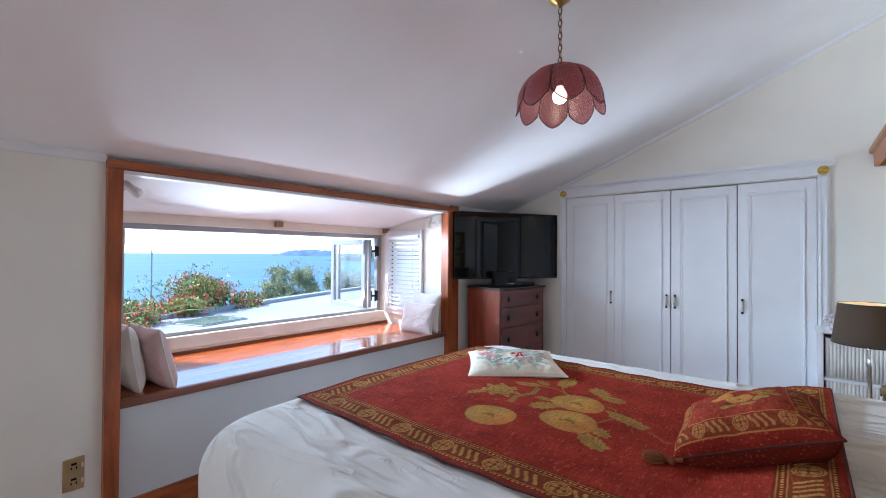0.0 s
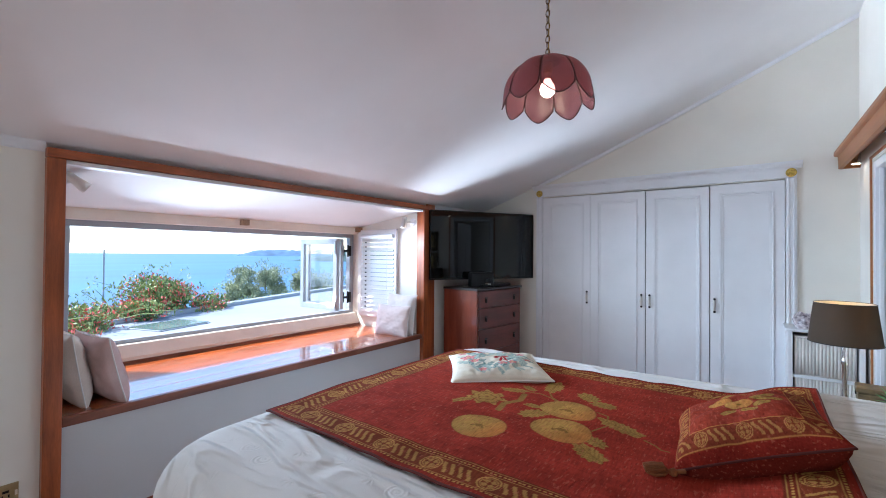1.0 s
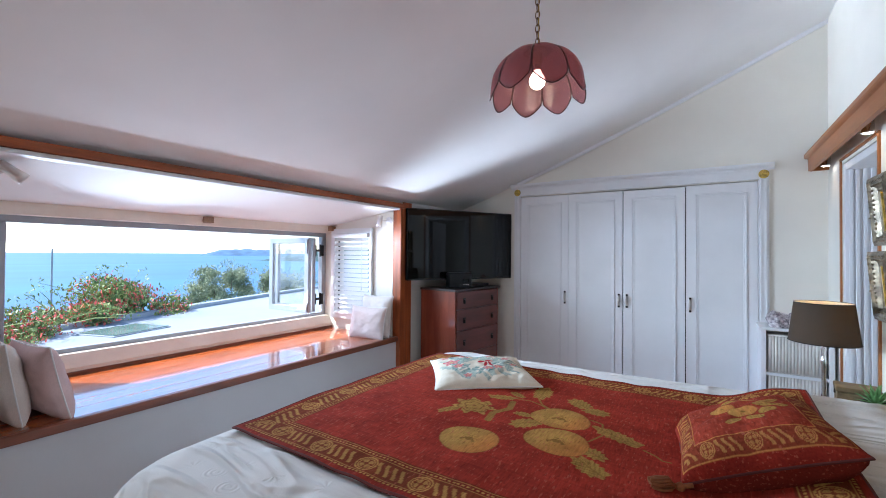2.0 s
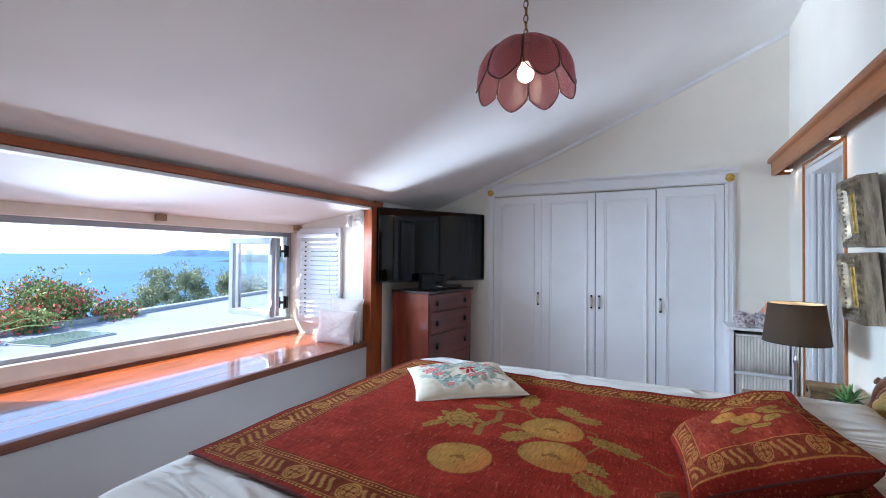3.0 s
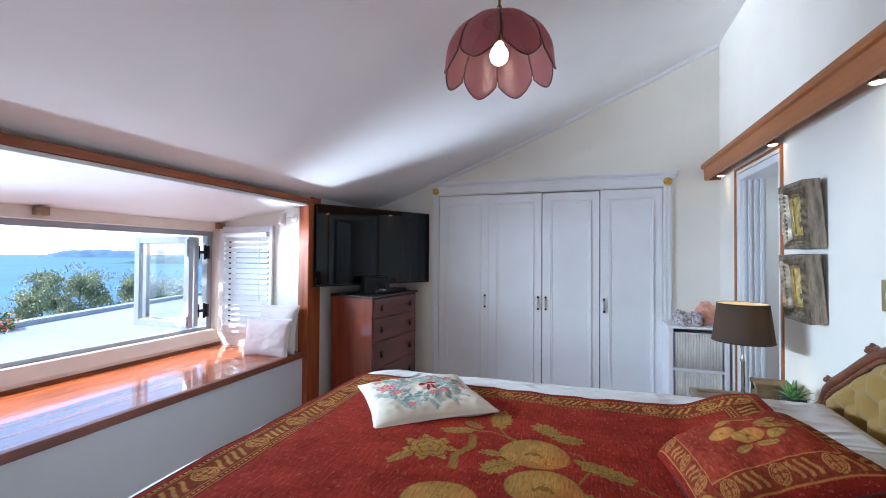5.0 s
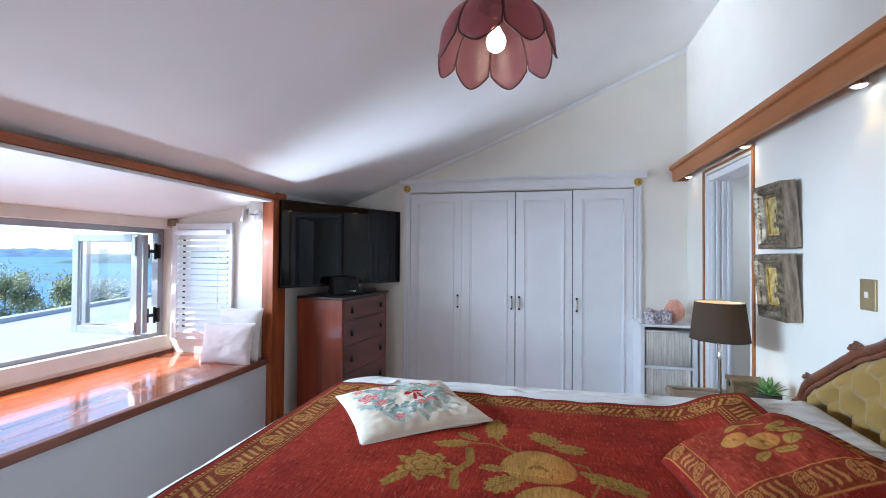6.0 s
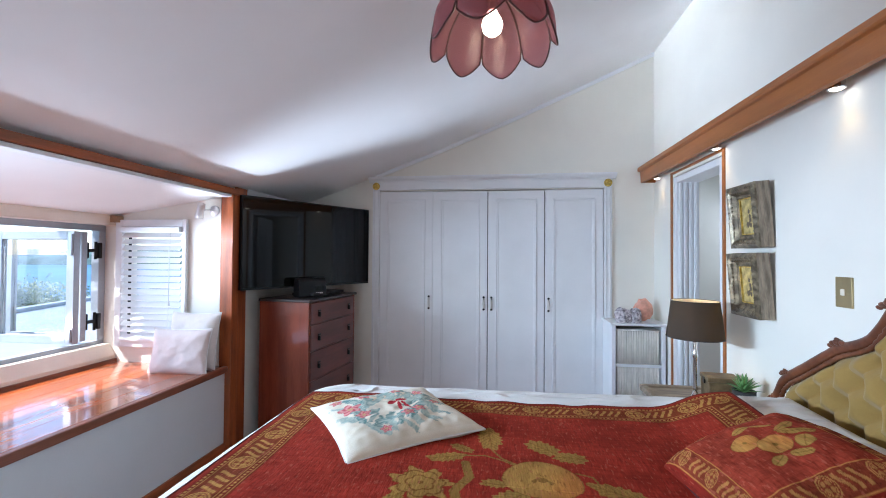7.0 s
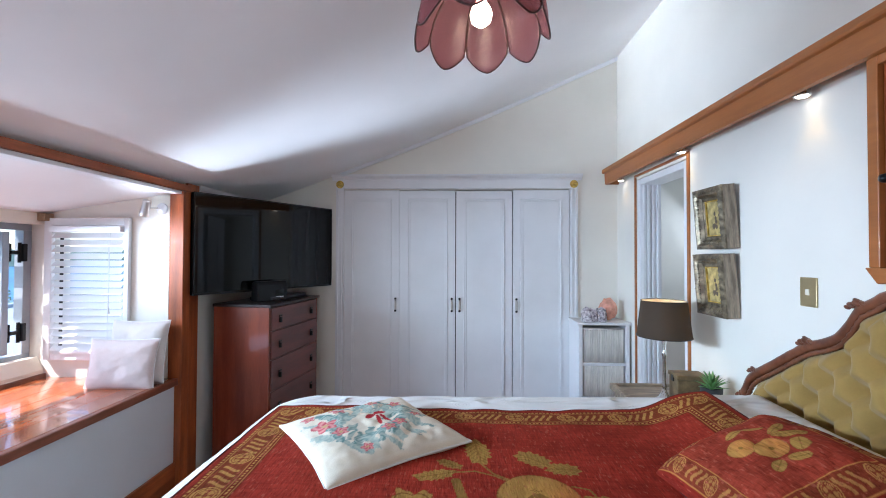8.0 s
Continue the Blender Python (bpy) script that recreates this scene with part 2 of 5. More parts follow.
def tube(points, r, n=8, bm=None, closed=False):
    bm = bm or bmesh.new()
    pts = [Vector(p) for p in points]
    rr = r if isinstance(r, (list, tuple)) else [r] * len(pts)
    rings = []
    for i, p in enumerate(pts):
        a = pts[i - 1] if i else (pts[-1] if closed else p)
        b = pts[i + 1] if i + 1 < len(pts) else (pts[0] if closed else p)
        d = (b - a).normalized()
        q = before.rotation_difference(d) @ q if i else d.to_track_quat("Z", "Y")
        before = d
        rings.append([bm.verts.new(p + q @ Vector((rr[i] * math.cos(2 * math.pi * k / n), rr[i] * math.sin(2 * math.pi * k / n), 0))) for k in range(n)])
    pairs = list(zip(rings, rings[1:])) + ([(rings[-1], rings[0])] if closed else [])
    for a, b in pairs:
        for k in range(n):
            bm.faces.new((a[k], a[(k + 1) % n], b[(k + 1) % n], b[k]))
    if not closed:
        bm.faces.new(rings[0][::-1])
        bm.faces.new(rings[-1])
    return bm


def prism(outline, axis, a, b, bm=None):
    """Extrude an outline of 2D points along an axis from a to b."""
    bm = bm or bmesh.new()

    def at(p, c):
        return {"x": (c, p[0], p[1]), "y": (p[0], c, p[1]), "z": (p[0], p[1], c)}[axis]
    lo = [bm.verts.new(at(p, a)) for p in outline]
    hi = [bm.verts.new(at(p, b)) for p in outline]
    n = len(outline)
    bm.faces.new(lo[::-1])
    bm.faces.new(hi)
    for i in range(n):
        bm.faces.new((lo[i], lo[(i + 1) % n], hi[(i + 1) % n], hi[i]))
    return bm


def finish(name, bm, material, bevel=0.0, smooth=False, segs=2):
    bmesh.ops.recalc_face_normals(bm, faces=bm.faces)
    if bevel:
        edges = [e for e in bm.edges if len(e.link_faces) == 2 and e.calc_face_angle(0) > 0.6]
        bmesh.ops.bevel(bm, geom=edges, offset=bevel, segments=segs, profile=0.5, affect="EDGES", clamp_overlap=True)
    me = bpy.data.meshes.new(name)
    bm.to_mesh(me)
    bm.free()
    if material:
        me.materials.append(material)
    if smooth:
        me.polygons.foreach_set("use_smooth", [True] * len(me.polygons))
    return me


def part(name, bm, material, parent=None, label="", bevel=0.0, smooth=False, m=None):
    ob = new(name, finish(name, bm, material, bevel, smooth))
    ob.parent = parent
    if m:
        ob.matrix_local = m
    if label:
        tagged(ob, label)
    return ob


def share(name, mesh, parent, m):
    ob = new(name, mesh)
    ob.parent = parent
    ob.matrix_local = m
    return ob


def thing(name, label, category, m=None, group="", kind=""):
    ob = new(name)
    ob.empty_display_size = 0.1
    if m:
        ob.matrix_world = m
    return tagged(ob, label, category, group, kind)


def structure(name, bm, material, label="", category="", bevel=0.0):
    ob = new(name, finish(name, bm, material, bevel))
    return tagged(ob, label, category or name.split("_")[0], kind="structure")


# ---- the room ----
XW, XE, YN, YS = -2.57, 0.585, 4.36, -3.3     # inner faces of the walls
PROFILE = [(-2.75, 1.865), (XW, 1.93), (-2.2, 2.06), (-1.85, 2.195), (-1.25, 2.42), (-0.6, 2.685), (0.0, 2.945), (XE, 3.205), (0.75, 3.28)]


def ceiling_z(x):
    for (x0, z0), (x1, z1) in zip(PROFILE, PROFILE[1:]):
        if x0 <= x <= x1:
            return z0 + (z1 - z0) * (x - x0) / (x1 - x0)
    return PROFILE[-1][1]


structure("floor", boxes((-3.7, 0.8, YS - 0.15, 4.95, -0.12, -0.022)), DARK, "timber board floor", "floor")
bm = prism([(x, z) for x, z in PROFILE] + [(x, z + 0.12) for x, z in PROFILE[::-1]], "y", YS - 0.12, YN + 0.12)
structure("ceiling", bm, CEIL, "sloping white painted ceiling", "ceiling")
# window wall, left and right of the alcove
structure("wall_west", boxes((XW - 0.1, XW, YS - 0.12, -3.1, -0.02, 1.935), (XW - 0.1, XW, -1.5, 0.625, -0.02, 1.935), (XW - 0.1, XW, -3.1, -1.5, -0.02, 0.82), (XW - 0.1, XW, -3.1, -1.5, 1.78, 1.935), (XW - 0.1, XW, 3.315, YN + 0.12, -0.02, 1.935)), WALL, "cream painted low side wall", "wall")
# wardrobe wall with its gable and the wardrobe's opening
bm = prism([(-2.67, -0.02), (-1.81, -0.02), (-1.81, 2.05), (-1.81, ceiling_z(-1.81) + 0.02), (-2.2, ceiling_z(-2.2) + 0.02), (-2.67, 1.91)], "y", YN, YN + 0.12)
prism([(0.172, -0.02), (0.70, -0.02), (0.70, 3.27), (0.172, ceiling_z(0.172) + 0.02)], "y", YN, YN + 0.12, bm)
prism([(-1.81, 2.05), (0.172, 2.05)] + [(x, ceiling_z(x) + 0.02) for x in (0.172, 0.0, -0.6, -1.25, -1.81)], "y", YN, YN + 0.12, bm)
structure("wall_north", bm, WALL, "cream painted gable wall around the wardrobe", "wall")
# headboard wall with a doorway
bm = boxes((XE, XE + 0.12, YS - 0.12, 3.245, -0.02, 3.27), (XE, XE + 0.12, 3.965, YN, -0.02, 3.27), (XE, XE + 0.12, 3.245, 3.965, 2.06, 3.27))
structure("wall_east", bm, WALL, "white painted wall behind the bed", "wall")
# plain back wall
bm = prism([(-2.67, -0.02), (0.70, -0.02), (0.70, 3.27)] + [(x, ceiling_z(x) + 0.02) for x in (0.15, 0.0, -0.6, -1.25, -1.85, -2.15)] + [(-2.67, 1.91)], "y", YS - 0.12, YS)
structure("wall_south", bm, WALL, "plain painted wall behind", "wall")
# unseen opening added to the side wall to hold the fill lamp
win2 = thing("unseen_window", "unseen white framed window added to the low side wall for a fill lamp", "window", kind="structure")
for y0, y1, z0, z1 in ((-3.1, -3.06, 0.82, 1.78), (-1.54, -1.5, 0.82, 1.78), (-3.06, -1.54, 0.82, 0.86), (-3.06, -1.54, 1.74, 1.78)):
    part("window_frame", boxes((XW - 0.08, XW - 0.01, y0, y1, z0, z1)), WHITE, win2)

# alcove of the window seat
AX, AY0, AY1 = -3.42, 0.685, 3.255
structure("wall_alcove_left", boxes((-3.62, -2.622, AY0 - 0.1, AY0, -0.02, 1.84)), WALL, "white alcove end wall", "wall")
bm = boxes((-3.62, -3.36, AY1, AY1 + 0.1, -0.02, 1.84), (-2.89, -2.622, AY1, AY1 + 0.1, -0.02, 1.84), (-3.36, -2.89, AY1, AY1 + 0.1, -0.02, 0.86), (-3.36, -2.89, AY1, AY1 + 0.1, 1.645, 1.84))
structure("wall_alcove_right", bm, WALL, "white alcove end wall with a side window", "wall")
bm = prism([(XW - 0.02, 1.855), (-3.44, 1.725), (-3.66, 1.70), (-3.66, 1.80), (XW - 0.02, 1.96)], "y", AY0 - 0.1, AY1 + 0.1)
structure("ceiling_alcove", bm, CEIL, "white sloping alcove ceiling", "ceiling")
bm = boxes((-3.60, -3.425, AY0 - 0.05, AY1, 1.655, 1.735), (-3.60, -3.50, AY0 - 0.05, 0.845, 0.6, 1.66))
structure("wall_alcove_front", bm, CREAM, "cream lintel over the long window", "wall")
bm = prism([(-3.60, -0.02), (-3.425, -0.02), (-3.425, 0.735), (-3.47, 0.815), (-3.60, 0.815)], "y", AY0 - 0.05, AY1)
structure("window_sill", bm, CREAM, "cream painted sill along the long window", "sill", 0.003)

# timber surround of the alcove
sur = thing("window_surround", "red-brown timber surround of the window alcove", "trim", kind="structure")
part("post", boxes((-2.62, -2.53, 0.62, 0.685, 0, 1.868)), TIMBER_Z, sur, bevel=0.003)
part("post", boxes((-2.62, -2.53, AY1, AY1 + 0.07, 0, 1.868)), TIMBER_Z, sur, bevel=0.003)
part("side_board", boxes((-2.575, -2.55, AY1 + 0.072, AY1 + 0.19, 0, 1.93)), TIMBER_Z, sur, bevel=0.002)
part("head", boxes((-2.62, -2.53, 0.62, AY1 + 0.07, 1.870, 1.912)), TIMBER, sur, bevel=0.003)
part("bead", boxes((-2.615, -2.542, AY0 + 0.001, AY1 - 0.001, 1.848, 1.868)), WHITE, sur, "white bead under the timber head", 0.003)
for y0, y1 in ((YS, 0.618), (3.45, YN)):
    structure("cornice", prism([(XW, 1.893), (XW + 0.012, 1.897), (XW + 0.02, 1.915), (XW + 0.024, 1.937), (XW, 1.937)], "y", y0, y1), WHITE, "white cornice strip under the ceiling", "cornice")
bm = prism([(x, z - 0.032) for x, z in PROFILE[3:8]] + [(x, z + 0.01) for x, z in PROFILE[3:8][::-1]], "y", YN - 0.018, YN - 0.001)
structure("cornice_gable", bm, WHITE, "white strip along the sloping ceiling", "cornice")

# window seat
seat = thing("window_seat", "long varnished red timber window seat above a white panel", "window seat", kind="structure")
part("panel", boxes((-2.595, -2.575, AY0, AY1, 0.16, 0.652)), PANELGREY, seat, "pale grey painted front panel")
part("skirting", boxes((-2.60, -2.56, AY0, AY1, 0.0, 0.168)), TIMBER, seat, "timber skirting board", 0.003)
part("edge", boxes((-2.585, -2.548, AY0, AY1, 0.648, 0.692)), NOSING, seat, "darker timber nosing", 0.006)
part("back_strip", boxes((-3.424, -3.41, AY0, AY1, 0.688, 0.712)), NOSING, seat)
nb = 6
for i in range(nb):
    w = (3.424 - 2.586) / nb
    part("board", boxes((-3.424 + i * w + 0.0006, -3.424 + (i + 1) * w - 0.0006, AY0, AY1, 0.660, 0.690)), SEATWOOD, seat, bevel=0.0012)

# long window with its folded sashes
win = thing("window_1", "long grey aluminium bifold window, folded open towards the sea", "window", kind="structure")
FX0, FX1 = -3.58, -3.52
part("window_frame", boxes((FX0, FX1, 0.845, AY1, 1.615, 1.658)), ALU, win, bevel=0.003)
part("window_frame", boxes((FX0, FX1, 0.845, AY1, 0.812, 0.842)), ALU, win, bevel=0.003)
part("window_frame", boxes((FX0, FX1, 0.845, 0.905, 0.842, 1.615)), ALU, win, bevel=0.003)
part("window_frame", boxes((FX0, FX1, AY1 - 0.05, AY1, 0.842, 1.615)), ALU, win, bevel=0.003)
part("latch", boxes((-3.515, -3.49, 0.87, 0.90, 1.50, 1.60)), ALU, win)


def sash(hx, hy, ang, length):
    m = pose(hx, hy, 0, 0, 0, ang)
    s = part("sash", boxes((0, 0.055, -0.02, 0.02, 0.86, 1.60), (length - 0.055, length, -0.02, 0.02, 0.86, 1.60), (0.055, length - 0.055, -0.02, 0.02, 0.86, 0.915), (0.055, length - 0.055, -0.02, 0.02, 1.545, 1.60)), ALU, win, "grey aluminium sash folded outwards", 0.003, m=m)
    p = part("pane", boxes((0.055, length - 0.055, -0.004, 0.004, 0.915, 1.545)), PANE, s)
    p.visible_shadow = False
    return s


outer = sash(-3.455, 2.995, 181, 0.60)
part("handle", boxes((0.004, 0.03, 0.021, 0.034, 0.875, 0.96), (0.004, 0.03, 0.021, 0.034, 1.44, 1.58)), ALU, outer, "grey sash handle", 0.004)
inner = sash(-3.50, 3.085, 180, 0.60)
for z in (0.985, 1.475):
    h = part("hinge", boxes((-0.012, 0.02, -0.095, -0.021, z - 0.012, z + 0.012), (0.0, 0.034, -0.034, -0.021, z - 0.055, z + 0.055), (-0.03, 0.006, -0.10, -0.075, z - 0.055, z + 0.055)), BLACK, inner, "black bifold hinge", 0.004)
    part("pin", lathe([(0.009, z - 0.062), (0.009, z + 0.062)], 10, m=pose(-0.006, -0.072, 0)), BLACK, h)

# side window and its blind
sw = thing("window_3", "small white side window behind a blind", "window", kind="structure")
for a in ((-3.41, -3.36, 3.225, 3.252, 0.80, 1.695), (-2.89, -2.862, 3.225, 3.252, 0.80, 1.695), (-3.36, -2.89, 3.225, 3.252, 1.645, 1.695), (-3.36, -2.89, 3.225, 3.252, 0.80, 0.86)):
    part("window_frame", boxes(a), WHITE, sw, bevel=0.003)
blind = thing("venetian_blind", "white slatted blind, slats half open, with a cord", "blind")
part("headrail", boxes((-3.355, -2.895, 3.20, 3.245, 1.605, 1.642)), WHITE, blind, bevel=0.003)
sl = finish("slat", boxes((-0.228, 0.228, -0.0245, 0.0245, -0.0013, 0.0013)), SLATMAT)
for i in range(17):
    share("slat", sl, blind, pose(-3.125, 3.232, 1.585 - i * 0.044, 46, 0, 0))
tape = finish("ladder_tape", boxes((-0.0115, 0.0115, -0.001, 0.001, -0.006, 0.006)), DARK)
for i in range(16):
    share("ladder_tape", tape, blind, pose(-3.2735, 3.2075, 1.562 - i * 0.044))
part("bottom_rail", boxes((-3.353, -2.897, 3.212, 3.245, 0.845, 0.862)), WHITE, blind, bevel=0.003)
for x in (-3.27, -2.98):
    part("cord", tube([(x, 3.214, 1.61), (x, 3.214, 0.855)], 0.0012, 5), SLATMAT, blind)
part("cord", tube([(-2.95, 3.19, 1.60), (-2.955, 3.19, 1.15), (-2.952, 3.19, 1.10)], [0.0015, 0.0015, 0.006], 6), PANELGREY, blind)

# small timber blocks under the lintel
for y in (1.98, 3.225):
    tagged(part("timber_block", boxes((-3.425, -3.375, y - 0.032, y + 0.028, 1.675, 1.722)), mat("block_timber", (0.30, 0.20, 0.12), 0.6, spread=0.3), bevel=0.003), "small brown timber block under the lintel", "block", "timber blocks")

# floor boards
bm_w = 0.13
fb = finish("board", boxes((-bm_w / 2 + 0.001, bm_w / 2 - 0.001, -3.83, 3.83, -0.02, 0.0)), FLOORWOOD)

# ---- wardrobe ----
war = thing("wardrobe", "white built-in wardrobe with four panelled doors", "wardrobe", pose(-0.819, YN, 0))
WX0, WX1 = -1.81 + 0.819, 0.172 + 0.819
# carcass coloured near black: the shade in the door gaps is painted in
part("carcass", boxes((WX0 - 0.02, WX1 + 0.02, 0.40, 0.42, 0, 2.1), (WX0 - 0.02, WX0, 0.125, 0.40, 0, 2.1), (WX1, WX1 + 0.02, 0.125, 0.40, 0, 2.1), (WX0, WX1, 0.125, 0.40, 2.06, 2.08)), DARK, war)
for x0, x1 in ((WX0 - 0.068, WX0), (WX1, WX1 + 0.068)):
    bm = boxes((x0, x1, -0.022, -0.001, 0, 2.055), (x0 + 0.012, x0 + 0.022, -0.028, -0.02, 0, 2.055), (x1 - 0.022, x1 - 0.012, -0.028, -0.02, 0, 2.055))
    part("stile", bm, WHITE, war, bevel=0.002)
part("head", boxes((WX0 - 0.068, WX1 + 0.068, -0.022, -0.001, 2.057, 2.13)), WHITE, war, bevel=0.002)
bm = prism([(0, 2.128), (-0.03, 2.128), (-0.034, 2.142), (-0.05, 2.150), (-0.062, 2.160), (-0.066, 2.175), (0, 2.175)], "x", WX0 - 0.10, WX1 + 0.10)
bmesh.ops.transform(bm, matrix=Matrix.Translation((0, -0.001, 0)), verts=bm.verts)
part("crown", bm, WHITE, war)
for x in (WX0 - 0.034, WX1 + 0.034):
    bm = lathe([(0.034, 0.0), (0.034, 0.006), (0.028, 0.011), (0.024, 0.007), (0.016, 0.009), (0.010, 0.015), (0.001, 0.017)], 28, m=pose(x, -0.0225, 2.093, 90, 0, 0))
    for k in range(10):
        a = 2 * math.pi * k / 10
        lathe([(0.005, 0.004), (0.004, 0.013), (0.001, 0.014)], 8, bm, pose(x + 0.021 * math.cos(a), -0.0225, 2.093 + 0.021 * math.sin(a), 90, 0, 0))
    part("rosette", bm, GOLD, war, "round gold rosette", smooth=True)
dw = (WX1 - WX0) / 4
for i in range(4):
    x0, x1 = WX0 + i * dw + 0.002, WX0 + (i + 1) * dw - 0.002
    ex0, ex1 = (x0 + 0.001, x1 + 0.0015) if i == 0 else (x0 - 0.0015, x1 - 0.0015) if i == 1 else (x0 + 0.0015, x1 - 0.0015)
    dip = (0.0, 0.003, 0.006, 0.001)[i]
    d = part("door", boxes((ex0, ex1, -0.012, 0.014, 0.03, 2.043 - dip)), WHITE, war, bevel=0.002)
    px0, px1, pz0, pz1 = x0 + 0.068, x1 - 0.068, 0.16, 1.968
    bm = bmesh.new()
    for w, y in ((0.012, -0.021), (0.026, -0.0165)):
        for bx in ((px0, px1, pz1 - w, pz1), (px0, px1, pz0, pz0 + w), (px0, px0 + w, pz0 + w, pz1 - w), (px1 - w, px1, pz0 + w, pz1 - w)):
            box(bm, bx[0], bx[1], y, -0.011, bx[2], bx[3])
    part("moulding", bm, WHITE, d, bevel=0.003)
    hx = x1 - 0.032 if i in (0, 1) else x0 + 0.032
    bm = tube([(hx, -0.013, 1.075), (hx, -0.033, 1.068), (hx, -0.038, 1.035), (hx, -0.033, 1.002), (hx, -0.013, 0.995)], [0.008, 0.007, 0.0105, 0.007, 0.008], 10)
    hd = part("handle", bm, NICKEL, d, "small nickel pull handle", smooth=True)
    part("backplate", boxes((hx - 0.0105, hx + 0.0105, -0.0155, -0.0121, 0.972, 1.098)), NICKEL, hd, bevel=0.0015)
    for z in (1.088, 0.982):
        part("finial", lathe([(0.010, 0.0), (0.009, 0.005), (0.004, 0.014)], 10, m=pose(hx, -0.0156, z, 90, 0, 0)), BLACK, hd, "dark end cap", smooth=True)

# ---- headboard wall: beam, lights, doorway ----
beam = thing("beam", "honey-brown timber beam with a stepped edge", "beam", pose(0, 0, 0), kind="structure")
bm = prism([(0.470, 2.088), (0.490, 2.083), (0.490, 2.180), (XE - 0.001, 2.180), (XE - 0.001, 2.214), (0.446, 2.214), (0.444, 2.188), (0.450, 2.180), (0.466, 2.176), (0.468, 2.150)], "y", YS + 0.001, YN - 0.022)
part("board", bm, HONEY, beam, bevel=0.002)
part("end_cap", boxes((0.492, XE - 0.001, YN - 0.045, YN - 0.024, 2.085, 2.178)), HONEY, beam, bevel=0.002)
for y in (4.16, 3.225, 2.345, 1.4):
    d = thing("downlight", "small lit chrome downlight under the timber beam", "downlight", pose(0.538, y, 2.172), "downlights under the beam")
    part("housing", lathe([(0.024, 0.004), (0.025, -0.07), (0.030, -0.080), (0.028, -0.085), (0.022, -0.083)], 24), CHROME, d, smooth=True)
    part("lens", lathe([(0.021, -0.085), (0.016, -0.088), (0.001, -0.089)], 20), DOWNLIGHT, d, "glowing lens", smooth=True)
    lamp("downlight_lamp", "SPOT", 0.26, look((0.530, y, 2.07), (0.585, y - 0.02, 0.9)), (1.0, 0.62, 0.20), spot=80, radius=0.02)

door = thing("door_1", "white doorway with timber edges, door ajar", "door", kind="structure")
for y0, y1 in ((3.219, 3.243), (3.967, 3.991)):
    part("architrave", boxes((XE - 0.010, XE + 0.05, y0, y1, 0, 2.078)), HONEY, door, "thin honey timber edge", 0.002)
part("architrave", boxes((XE - 0.010, XE + 0.05, 3.219, 3.991, 2.079, 2.095)), HONEY, door, bevel=0.002)
for y0, y1, s in ((3.2455, 3.30, 1), (3.91, 3.9635, -1)):
    bm = boxes((XE + 0.004, XE + 0.16, y0, y1, 0, 2.055))
    e = y1 if s > 0 else y0
    for k, (xx, ww) in enumerate(((0.02, 0.012), (0.05, 0.016), (0.085, 0.012), (0.12, 0.02))):
        box(bm, XE + xx, XE + xx + 0.02, min(e, e + s * ww), max(e, e + s * ww), 0, 2.03)
    part("jamb", bm, WHITE, door, "white moulded door frame", 0.003)
part("jamb", boxes((XE + 0.004, XE + 0.16, 3.302, 3.908, 2.01, 2.055)), WHITE, door, bevel=0.003)
leaf = part("leaf", boxes((0, 0.66, -0.02, 0.02, 0.01, 2.0)), WHITE, door, "white panelled door standing ajar", 0.003, m=pose(XE + 0.19, 3.335, 0, 0, 0, 18))
for z0, z1 in ((0.2, 0.85), (1.0, 1.85)):
    part("panel", boxes((0.1, 0.28, 0.021, 0.027, z0, z1), (0.37, 0.56, 0.021, 0.027, z0, z1)), WHITE, leaf, bevel=0.003)
for z in (0.35, 1.05, 1.8):
    part("hinge", boxes((-0.012, 0.03, 0.021, 0.028, z - 0.05, z + 0.05)), NICKEL, leaf)
structure("wall_hall", boxes((1.9, 2.0, 2.6, 5.0, -0.02, 2.5), (0.72, 1.9, 2.5, 2.6, -0.02, 2.5), (0.72, 1.9, 4.9, 5.0, -0.02, 2.5)), WALL, "plain wall of the space beyond the doorway", "wall")
structure("ceiling_hall", boxes((0.71, 2.0, 2.5, 5.0, 2.45, 2.5)), CEIL, "plain ceiling beyond the doorway", "ceiling")
structure("floor_hall", boxes((0.71, 2.0, 2.5, 5.0, -0.1, 0.0)), FLOORWOOD, "timber floor beyond the doorway", "floor")
# fill lamp added to brighten the closed space behind the doorway
lamp("hall_fill", "AREA", 4.0, look((1.85, 4.6, 1.9), (0.9, 3.5, 1.0)), (0.85, 0.92, 1.0), size=0.7, size_y=0.7)

# timber cabinet on the wall over the bed
cab = thing("wall_cabinet", "honey timber wall cabinet with a dark recess over the bed", "cabinet", pose(XE, 1.50, 1.40))
part("side", boxes((-0.10, -0.001, 0.50, 0.535, 0.03, 0.683)), HONEY, cab, bevel=0.003)
part("side", boxes((-0.10, -0.001, -0.535, -0.50, 0.03, 0.683)), HONEY, cab, bevel=0.003)
part("top", boxes((-0.10, -0.001, -0.50, 0.50, 0.655, 0.683)), HONEY, cab, bevel=0.003)
part("apron", prism([(-0.54, 0.03), (-0.5, -0.02), (-0.4, 0.0), (0.4, 0.0), (0.5, -0.02), (0.54, 0.03)], "x", -0.11, -0.001), HONEY, cab, bevel=0.004)
part("back", boxes((-0.03, -0.002, -0.50, 0.50, 0.03, 0.655)), MAHOG, cab)
for y in (0.476, -0.476):
    part("inner_frame", boxes((-0.085, -0.05, y - 0.021, y + 0.021, 0.032, 0.653)), TIMBER_Z, cab, bevel=0.003)
